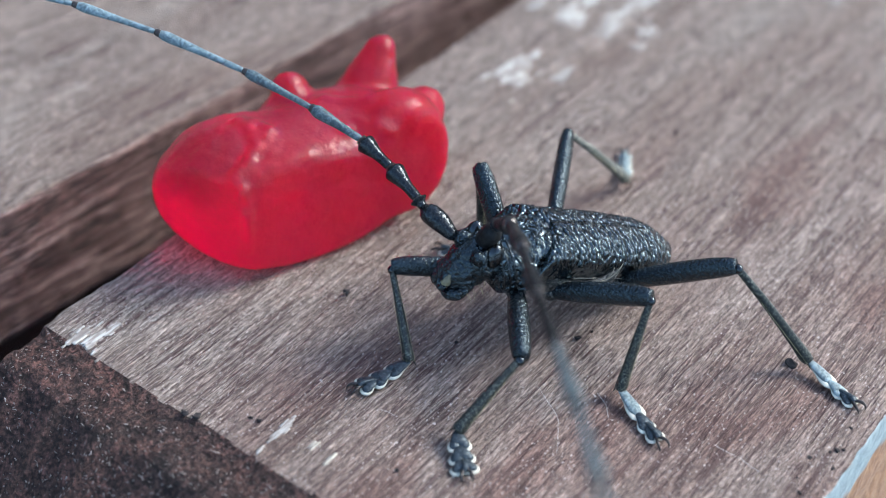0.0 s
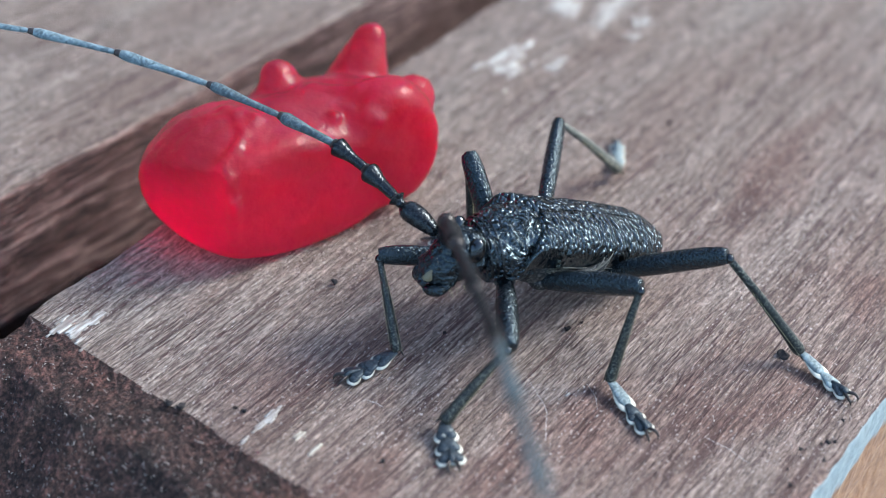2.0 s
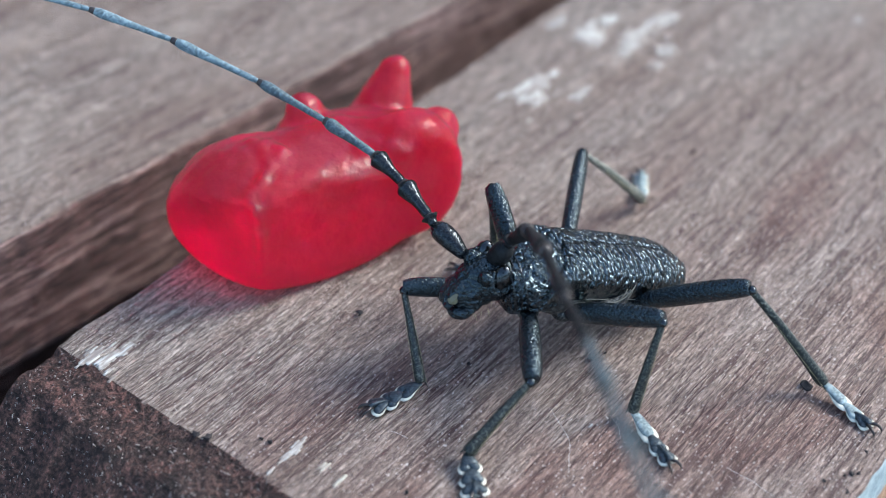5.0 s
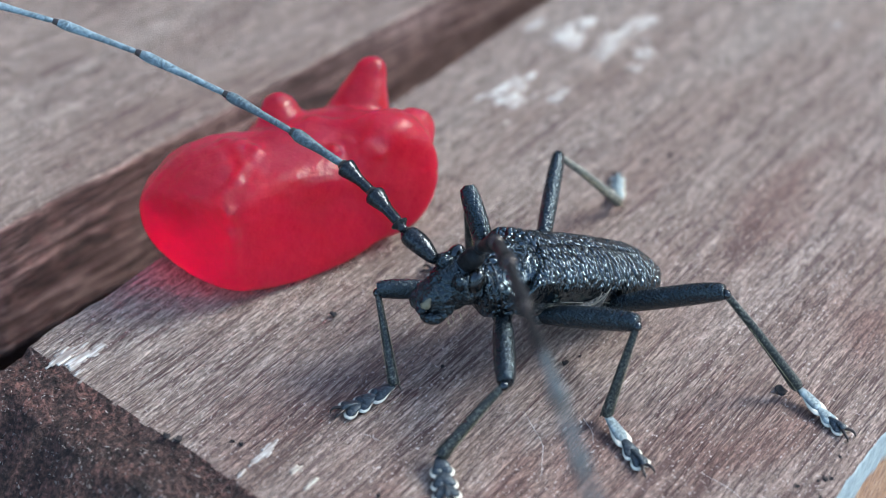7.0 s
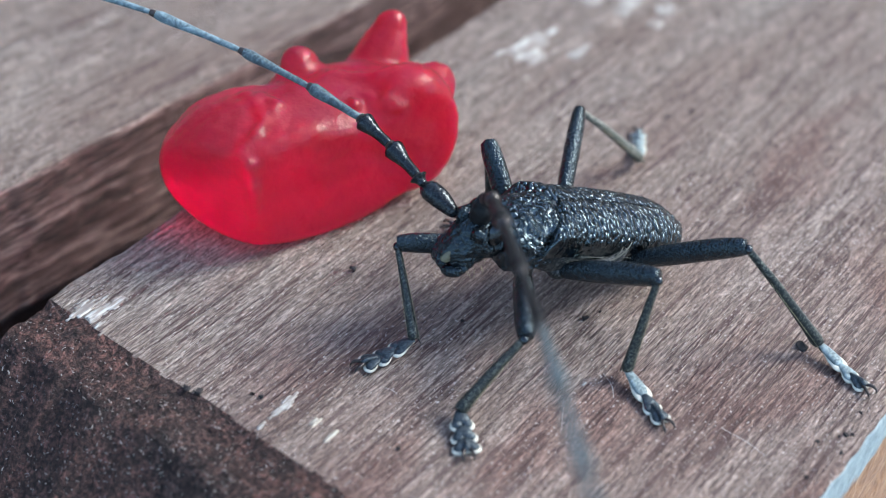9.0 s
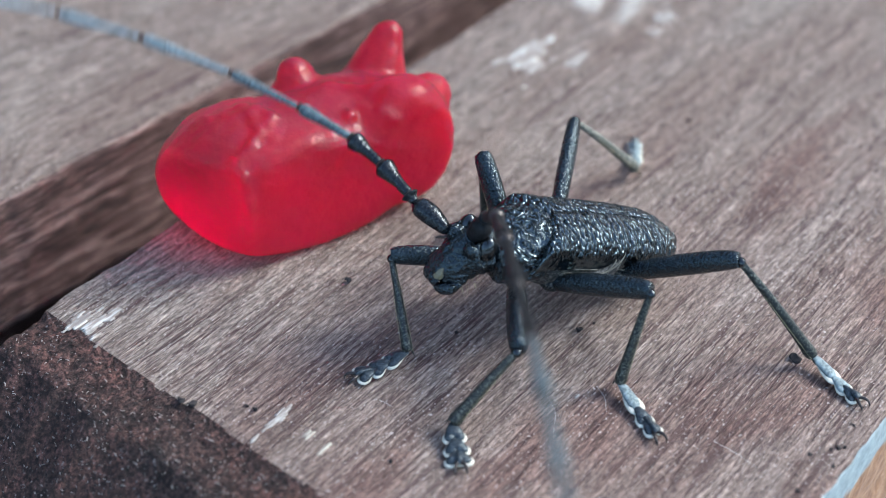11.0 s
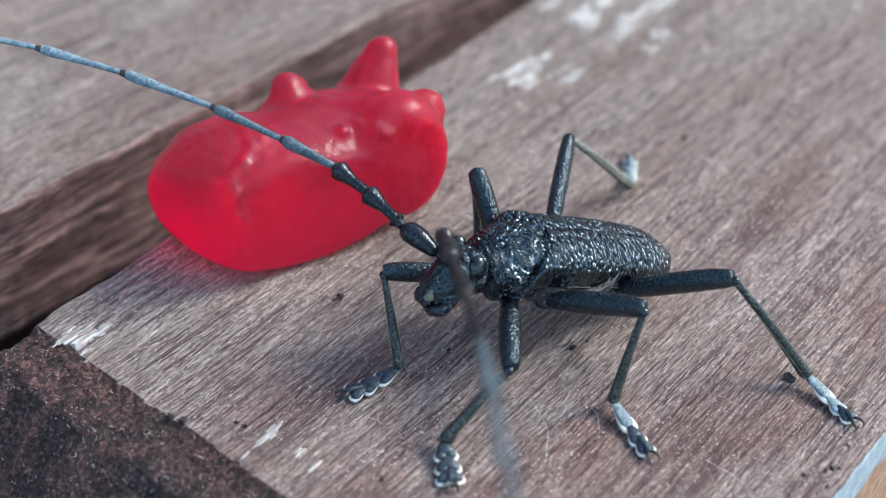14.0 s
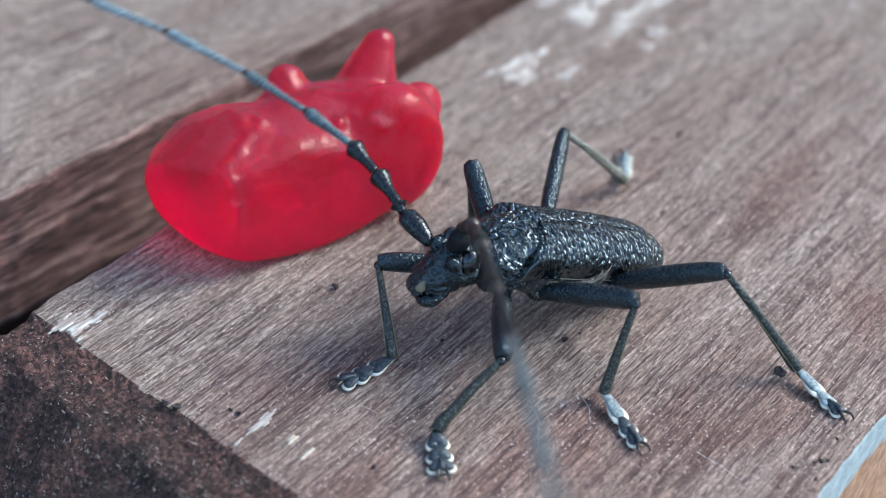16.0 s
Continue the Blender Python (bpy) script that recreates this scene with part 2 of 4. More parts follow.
def gummy_red():
    """Gelatine: clear deep red that lets light wander far, with a dull, finely grained skin and a few dents."""
    n = Nodes("red_gelatine")
    v = n.space(1, 1, 1)
    mott = n.noise(v, 2.0, 4, 0.6, 0.5)
    skin = n.noise(v, 46, 3, 0.6)
    skin2 = n.noise(v, 3.0, 3, 0.5)
    col = n.ramp(mott, [(0.3, (0.64, 0.0003, 0.046)), (0.7, (0.76, 0.0005, 0.064))])
    crease = n.noise(n.space(1.0, 1.3, 1.3), 7.0, 2, 0.5)
    nm = n.bump(skin, 0.005, 0.7, n.bump(n.maths('ADD', skin2, n.maths('MULTIPLY', crease, 0.5)), 0.040, 0.7))
    return n.set(Base_Color=col, Roughness=n.ramp(skin2, [(0.35, 0.58), (0.65, 0.70)]), Normal=nm, Specular_IOR_Level=0.10, IOR=1.38,
                 Transmission_Weight=0.82, Subsurface_Weight=1.0, Subsurface_Radius=(1.0, 0.05, 0.07), Subsurface_Scale=0.013,
                 Coat_Weight=0.38, Coat_Roughness=0.17, Coat_IOR=1.4, Coat_Normal=nm)


def plain(name, base, rough, scale=8.0, vary=0.25, depth=0.004, spec=0.5):
    n = Nodes(name)
    v = n.space(1, 1, 1)
    a = n.noise(v, scale, 4, 0.6, 0.3)
    b = n.noise(v, scale * 6, 3, 0.6)
    f = n.maths('ADD', n.maths('MULTIPLY', a, 0.6), n.maths('MULTIPLY', b, 0.4))
    col = n.mix(n.ramp(f, [(0.35, 0.0), (0.65, 1.0)]), tuple(c * (1 - vary) for c in base), tuple(min(1, c * (1 + vary)) for c in base))
    return n.set(Base_Color=col, Roughness=rough, Normal=n.bump(f, depth, 0.8), Specular_IOR_Level=spec)


def old_paint(name, base):
    """Thin worn paint: the grain's ridges show through it as brownish streaks."""
    n = Nodes(name)
    streak = n.noise(n.space(4.0, 46.0, 46.0), 1.0, 4, 0.6, 0.25)
    blot = n.noise(n.space(6, 12, 12), 1.0, 3, 0.6)
    bare = n.ramp(n.maths('ADD', n.maths('MULTIPLY', streak, 0.65), n.maths('MULTIPLY', blot, 0.35)), [(0.46, 0.9), (0.60, 0.0)])
    col = n.mix(bare, base, (0.21, 0.18, 0.155))
    return n.set(Base_Color=col, Roughness=0.75, Normal=n.bump(streak, 0.012, 0.8), Specular_IOR_Level=0.3)


WOOD_TOP, WOOD_SIDE, WOOD_END, WOOD_EDGE = wood_top(), wood_side(), wood_end(), painted_edge()
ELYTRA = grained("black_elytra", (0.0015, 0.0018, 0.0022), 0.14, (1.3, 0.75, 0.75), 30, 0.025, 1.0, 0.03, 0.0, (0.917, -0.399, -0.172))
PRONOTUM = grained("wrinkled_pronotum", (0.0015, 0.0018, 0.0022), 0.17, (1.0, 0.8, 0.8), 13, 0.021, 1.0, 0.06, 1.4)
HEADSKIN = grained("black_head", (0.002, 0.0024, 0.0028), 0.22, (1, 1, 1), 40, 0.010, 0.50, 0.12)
RIM = plain("pale_rim", (0.13, 0.135, 0.11), 0.5, 14)
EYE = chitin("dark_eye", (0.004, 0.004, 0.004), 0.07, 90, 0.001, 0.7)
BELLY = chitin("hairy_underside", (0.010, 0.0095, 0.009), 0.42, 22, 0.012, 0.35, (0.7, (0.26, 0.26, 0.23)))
LEG = grained("blue_sheen_black_leg", (0.003, 0.0038, 0.0046), 0.22, (0.8, 0.8, 0.8), 64, 0.007, 0.46, 0.20)
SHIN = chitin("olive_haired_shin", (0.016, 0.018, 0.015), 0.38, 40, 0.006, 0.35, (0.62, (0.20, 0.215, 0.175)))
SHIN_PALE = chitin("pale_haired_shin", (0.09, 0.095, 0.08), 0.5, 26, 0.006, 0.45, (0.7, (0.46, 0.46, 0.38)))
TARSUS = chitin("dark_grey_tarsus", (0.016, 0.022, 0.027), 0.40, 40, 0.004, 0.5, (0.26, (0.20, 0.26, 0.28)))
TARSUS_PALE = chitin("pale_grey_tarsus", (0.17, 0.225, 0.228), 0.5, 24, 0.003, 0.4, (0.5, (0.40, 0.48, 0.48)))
PAD = plain("pale_pad", (0.50, 0.51, 0.43), 0.7, 12)
CLAW = plain("dark_claw", (0.022, 0.018, 0.016), 0.3)
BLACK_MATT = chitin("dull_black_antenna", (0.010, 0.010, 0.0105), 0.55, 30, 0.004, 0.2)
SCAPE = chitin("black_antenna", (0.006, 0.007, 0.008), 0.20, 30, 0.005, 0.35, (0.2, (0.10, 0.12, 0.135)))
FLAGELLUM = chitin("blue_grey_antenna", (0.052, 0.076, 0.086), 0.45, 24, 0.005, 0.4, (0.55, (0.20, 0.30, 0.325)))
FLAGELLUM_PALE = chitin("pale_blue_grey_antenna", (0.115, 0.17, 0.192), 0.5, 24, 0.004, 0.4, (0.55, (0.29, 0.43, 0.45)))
MOUTH = plain("yellowish_mouth", (0.15, 0.145, 0.09), 0.5, 14)
SCUTELLUM = plain("grey_scutellum", (0.042, 0.047, 0.05), 0.5, 14)
GUMMY = gummy_red()
PAINT = old_paint("flaked_white_paint", (0.52, 0.53, 0.49))
PAINT_CREAM = old_paint("cream_paint_fleck", (0.50, 0.49, 0.40))
DIRT = plain("dark_crumb", (0.03, 0.028, 0.028), 0.8, 14, 0.4, 0.01, 0.2)
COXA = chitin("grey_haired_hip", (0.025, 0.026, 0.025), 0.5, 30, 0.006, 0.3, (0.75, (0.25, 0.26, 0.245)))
HAIR = plain("olive_hair", (0.30, 0.29, 0.17), 0.5, 14)
TORN = plain("torn_fibre", (0.25, 0.22, 0.20), 0.7, 10, 0.5)
FIBRE = plain("pale_fibre", (0.6, 0.6, 0.58), 0.6)
PAVING = plain("blue_grey_stone", (0.40, 0.48, 0.51), 0.8, 0.8, 0.25, 0.02, 0.3)
SKY_SCREEN = plain("dull_screen", (0.10, 0.095, 0.085), 0.9, 0.02, 0.3, 0.3, 0.2)


# ---- mesh helpers ----
def mesh_of(name, verts, faces, mats, smooth=True, index=None):
    me = bpy.data.meshes.new(name)
    me.from_pydata([tuple(C * float(c) for c in v) for v in verts], [], [tuple(int(i) for i in f) for f in faces])
    for m in (mats if isinstance(mats, (list, tuple)) else [mats]):
        me.materials.append(m)
    if index is not None:
        me.polygons.foreach_set("material_index", index)
    me.polygons.foreach_set("use_smooth", [smooth] * len(me.polygons))
    me.update()
    return me


def part(name, geo, mats, parent=None, label="", origin=(0, 0, 0)):
    """One mesh object under a thing or a part; geo is (verts, faces) in the thing's centimetres."""
    verts, faces = geo
    o = np.array(origin, float)
    me = mesh_of(name, np.asarray(verts, float) - o, faces, mats)
    ob = new(name, me)
    ob.location = Vector(o * C)
    if parent is not None:
        ob.parent = parent
    if label:
        tagged(ob, label=label)
    return ob


def join(*geos):
    verts, faces, k = [], [], 0
    for v, f in geos:
        verts += [tuple(p) for p in v]
        faces += [tuple(i + k for i in q) for q in f]
        k += len(v)
    return verts, faces


def smooth_line(points, values, n):
    """A Catmull-Rom line through points, and the values along it, at n even steps of the parameter."""
    p = np.asarray(points, float)
    r = np.asarray(values, float)
    p = np.vstack([2 * p[0] - p[1], p, 2 * p[-1] - p[-2]])
    r = np.r_[r[0], r, r[-1]]
    out, rad = [], []
    for s in np.linspace(0, len(points) - 1 - 1e-9, n):
        i, u = int(s) + 1, s - int(s)
        w = np.array([-u**3 + 2 * u**2 - u, 3 * u**3 - 5 * u**2 + 2, -3 * u**3 + 4 * u**2 + u, u**3 - u**2]) / 2
        out.append(w @ p[i - 1:i + 3])
        rad.append(max(1e-4, w @ r[i - 1:i + 3]))
    return np.array(out), np.array(rad)


def tube(points, radii, rings=12, sides=12, flat=1.0, up=(0, 0, 1), jitter=0.0, seed=0):
    """A closed limb swept along points; flat squeezes it across its side direction."""
    line, rad = smooth_line(points, radii, rings)
    verts, faces = [], []
    rnd = random.Random(seed)
    for i in range(rings):
        d = line[min(i + 1, rings - 1)] - line[max(i - 1, 0)]
        d = d / (np.linalg.norm(d) + 1e-12)
        s = np.cross(d, up)
        if np.linalg.norm(s) < 0.05:
            s = np.cross(d, (1, 0, 0))
        s /= np.linalg.norm(s)
        t = np.cross(s, d)
        for k in range(sides):
            a = 2 * math.pi * k / sides
            q = rad[i] * (1 + jitter * rnd.uniform(-1, 1))
            verts.append(line[i] + q * (flat * math.cos(a) * s + math.sin(a) * t))
    for i in range(rings - 1):
        for k in range(sides):
            a, b = i * sides + k, i * sides + (k + 1) % sides
            faces.append((a, b, b + sides, a + sides))
    verts += [line[0], line[-1]]
    n = len(verts)
    for k in range(sides):
        faces.append(((k + 1) % sides, k, n - 2))
        e = (rings - 1) * sides
        faces.append((e + k, e + (k + 1) % sides, n - 1))
    return verts, faces


def ball(c, r, turn=None, rings=14, sides=20):
    """An ellipsoid."""
    verts, faces = [], []
    m = np.eye(3) if turn is None else np.array(Euler([radians(a) for a in turn]).to_matrix())
    for i in range(rings + 1):
        a = math.pi * i / rings
        for k in range(sides):
            b = 2 * math.pi * k / sides
            p = np.array([r[0] * math.sin(a) * math.cos(b), r[1] * math.sin(a) * math.sin(b), r[2] * math.cos(a)])
            verts.append(m @ p + c)
    for i in range(rings):
        for k in range(sides):
            a, b = i * sides + k, i * sides + (k + 1) % sides
            faces.append((a, a + sides, b + sides, b))
    return verts, faces


def nz(x, y, z=0.0):
    return noise.noise((x, y, z))


# ---- planks ----
def stations(lo, hi, fine_lo, fine_hi, step, coarse):
    """Positions along an axis: fine inside one stretch, coarse outside, close together at both ends."""
    out = [lo]
    while out[-1] < hi - 1e-6:
        x = out[-1]
        edge = min(x - lo, hi - x)
        s = step if fine_lo - 0.01 <= x < fine_hi else coarse
        if -0.2 < x < 0.2 and lo < -1:
            s = 0.016
        if edge < 0.08:
            s = min(s, 0.02)
        out.append(min(hi, x + s))
    return out


def top_height(x, y):
    """The raised grain of the planks' tops."""
    return 0.006 * nz(x * 1.2, y * 22, 0) + 0.004 * nz(x * 3, y * 55, 0) + 0.010 * nz(x * 0.4, y * 3.0, 5)


def end_shift(y):
    """How far the cut end wanders from its line."""
    return 0.04 * nz(y * 1.6, 1) + 0.025 * nz(y * 5, 2) + 0.012 * nz(y * 14, 4)


BREAK = 0.38


def plank(name, label, size, fine, turn, at, undercut=0.0, cut=None):
    """A plank from (x0, x1, y0, y1, z0) up to z = 0, with worn arrises and raised grain; past x = cut its end is sawn off at a slant."""
    x0, x1, y0, y1, z0 = size
    xs = stations(x0, x1, fine[0], fine[1], fine[4], 1.5)
    ys = stations(y0, y1, fine[2], fine[3], fine[4], 0.6)
    zs = stations(z0, 0.0, -1.4, 0.0, 0.06, 0.2)
    key, verts, faces, index = {}, [], [], []
    r = 0.035

    def vert(x, y, z):
        k = (round(x, 5), round(y, 5), round(z, 5))
        if k in key:
            return key[k]
        p = np.array([x, y, z])
        inner = np.clip(p, (x0 + r, y0 + r, z0 + r), (x1 - r, y1 - r, -r))
        d = p - inner
        ln = np.linalg.norm(d)
        q = inner + d / ln * r if ln > 1e-9 else p
        past = cut - x + end_shift(y) if cut is not None else -1
        if past > 0:
            drop = 0.02 * min(1.0, past / 0.05) + 0.05 * past
            rough = 0.035 * nz(x * 5, y * 5, z * 5) + 0.030 * nz(x * 12, y * 12, z * 12) + 0.016 * nz(x * 25, y * 25, 6)
            drop += 0.9 * max(0.0, past - BREAK + 0.12 * nz(y * 1.1, 8))
            q[2] -= min(drop, 1.9) * max(0.0, 1 + z / 2.0)
            if z > -r:
                q[2] += rough * min(1.0, past / 0.1)
        elif z > -r:
            q[2] += top_height(x, y)
        for lim, sg in ((y0, -1), (y1, 1)):
            if abs(y - lim) < 0.07:
                s = 1 - abs(y - lim) / 0.07
                q[1] -= sg * s * (0.018 * nz(x * 2.2, z * 3, 9) + 0.014 * nz(x * 9, z * 4, 3))
        if undercut and z < -1.12 and abs(y - y0) < 0.02:
            q[1] += undercut
        key[k] = len(verts)
        verts.append(q)
        return key[k]

    def sheet(us, vs, at_uv, mat):
        for a, b in zip(us, us[1:]):
            for c, d in zip(vs, vs[1:]):
                faces.append((vert(*at_uv(a, c)), vert(*at_uv(b, c)), vert(*at_uv(b, d)), vert(*at_uv(a, d))))
                m = at_uv((a + b) / 2, (c + d) / 2)
                index.append(2 if cut is not None and m[0] < cut + end_shift(m[1]) else mat)

    sheet(xs, ys, lambda u, v: (u, v, 0.0), 0)
    sheet(xs, zs, lambda u, v: (u, y0, v), 3 if cut is not None else 1)
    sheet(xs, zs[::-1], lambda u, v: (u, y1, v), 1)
    sheet(ys[::-1], zs, lambda u, v: (x0, u, v), 2)
    sheet(ys, zs, lambda u, v: (x1, u, v), 2)
    sheet(xs, ys[::-1], lambda u, v: (u, v, z0), 1)
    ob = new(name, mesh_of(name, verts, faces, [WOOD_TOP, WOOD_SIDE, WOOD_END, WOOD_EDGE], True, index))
    ob.matrix_world = pose(at[0] * C, at[1] * C, at[2] * C, 0, 0, turn)
    return tagged(ob, label, "wooden plank", "", "structure")


def build_ground():
    xs = [-4000, -400, -60, -20, -8, -2, 4, 10, 20, 60, 400, 4000]
    verts = [(x, y, -2.5) for y in xs for x in xs]
    n = len(xs)
    faces = [(j * n + i, j * n + i + 1, (j + 1) * n + i + 1, (j + 1) * n + i) for j in range(n - 1) for i in range(n - 1)]
    ob = new("ground", mesh_of("ground", verts, faces, PAVING))
    tagged(ob, "pale blue-grey stone ground beneath the planks", "ground", "", "structure")


def build_screens():
    """Plain unseen screens, added to cut low skylight and darken reflections, well away from the planks."""
    far, t = 200, 12
    for nm, high, (xa, xb, ya, yb) in (("screen_north", 200, (-far - t, far + t, far, far + t)), ("screen_south", 25, (-far - t, far + t, -far - t, -far)),
                                       ("screen_east", 120, (far, far + t, -far, far)), ("screen_west", 25, (-far - t, -far, -far, far))):
        v = [(x, y, z) for z in (-2.5, high) for x, y in ((xa, ya), (xb, ya), (xb, yb), (xa, yb))]
        f = [(0, 1, 5, 4), (1, 2, 6, 5), (2, 3, 7, 6), (3, 0, 4, 7), (4, 5, 6, 7), (3, 2, 1, 0)]
        ob = new(nm, mesh_of(nm, v, f, SKY_SCREEN, False))
        tagged(ob, "plain dark unseen screen added to cut low skylight", "wall", "", "structure")


def build_fibres(board):
    """Torn wood fibres and dust that cling to the sawn end."""
    rnd = random.Random(5)
    bits = []
    for _ in range(1100):
        y = rnd.uniform(-4.2, -0.05)
        past = rnd.uniform(0.03, 0.95) ** 0.8
        drop = 0.02 + 0.05 * past + 0.9 * max(0.0, past - BREAK + 0.12 * nz(y * 1.1, 8))
        if drop > 1.7:
            continue
        a = np.array((end_shift(y) - past, y, -drop + 0.012))
        turn, ln = rnd.uniform(0, 6.28), rnd.choice((0.005, 0.006, 0.008, 0.010, 0.016))
        d = np.array((0.6 * math.cos(turn), math.sin(turn), 0.6 * math.cos(turn) * (0.05 if past < BREAK else 0.9))) * ln
        m = np.array((rnd.uniform(-1, 1), rnd.uniform(-1, 1), rnd.uniform(0.2, 1))) * ln * 0.2
        r = rnd.uniform(0.0014, 0.0042)
        bits.append(tube([a - d, a + m, a + d], [r, r * 1.2, r * 0.6], 5, 4))
    ob = part("wood_fibres", join(*bits), TORN, board, "torn pale wood fibres on the sawn end")
    tagged(ob, kind="stuff")


build_ground()
build_screens()
front = plank("plank_front", "weathered red-brown hardwood plank with a dark rough-sawn slanted end",
              (-3.5, 45, -4.62, 0, -2.5), (-1.9, 9, -4.62, 0, 0.04), 0, (0, 0, 0), cut=0.0)
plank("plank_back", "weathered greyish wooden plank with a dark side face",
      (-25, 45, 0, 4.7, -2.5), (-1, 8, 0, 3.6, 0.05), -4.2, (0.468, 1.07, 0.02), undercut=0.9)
build_fibres(front)


# ---- the red gummy sweet ----
def surface_nets(field, lo, step):
    """The zero surface of a sampled field (negative inside) as quads."""
    s = field.shape
    inside = field < 0
    cell = np.full(tuple(d - 1 for d in s), -1, int)
    corner = [(i, j, k) for i in (0, 1) for j in (0, 1) for k in (0, 1)]
    cnt = sum(inside[i:s[0] - 1 + i, j:s[1] - 1 + j, k:s[2] - 1 + k].astype(int) for i, j, k in corner)
    idx = np.argwhere((cnt > 0) & (cnt < 8))
    verts = []
    edges = [(a, b) for a in corner for b in corner if a < b and sum(abs(p - q) for p, q in zip(a, b)) == 1]
    for n, (i, j, k) in enumerate(idx):
        pts = []
        for a, b in edges:
            fa, fb = field[i + a[0], j + a[1], k + a[2]], field[i + b[0], j + b[1], k + b[2]]
            if (fa < 0) != (fb < 0):
                u = fa / (fa - fb)
                pts.append([a[c] + u * (b[c] - a[c]) for c in range(3)])
        verts.append(lo + step * (np.array([i, j, k]) + np.mean(pts, 0)))
        cell[i, j, k] = n
    faces = []
    for ax in range(3):
        b, c = [d for d in range(3) if d != ax]
        f0 = np.take(inside, range(s[ax] - 1), ax)
        f1 = np.take(inside, range(1, s[ax]), ax)
        for p in np.argwhere(f0 != f1):
            if p[b] == 0 or p[c] == 0 or p[b] >= s[b] - 1 or p[c] >= s[c] - 1:
                continue
            q = []
            for db, dc in ((-1, -1), (0, -1), (0, 0), (-1, 0)):
                r = p.copy()
                r[b] += db
                r[c] += dc
                q.append(cell[tuple(r)])
            if min(q) < 0:
                continue
            if bool(f0[tuple(p)]) ^ (ax == 1):
                q = q[::-1]
            faces.append(tuple(q[::-1]))
    return verts, faces


def blob(p, c, r, turn=(0, 0, 0)):
    """Rough signed distance to an ellipsoid."""
    m = np.array(Euler([radians(a) for a in turn]).to_matrix())
    q = (p - np.array(c)) @ m
    k0 = np.linalg.norm(q / r, axis=-1)
    k1 = np.linalg.norm(q / np.array(r)**2, axis=-1) + 1e-9
    return k0 * (k0 - 1) / k1


def cone(p, a, b, ra, rb):
    a, b = np.array(a, float), np.array(b, float)
    d = b - a
    t = np.clip(((p - a) @ d) / (d @ d), 0, 1)
    return np.linalg.norm(p - a - t[..., None] * d, axis=-1) - (ra + (rb - ra) * t)


def melt(a, b, k):
    h = np.clip(0.5 + 0.5 * (b - a) / k, 0, 1)
    return b + (a - b) * h - k * h * (1 - h)


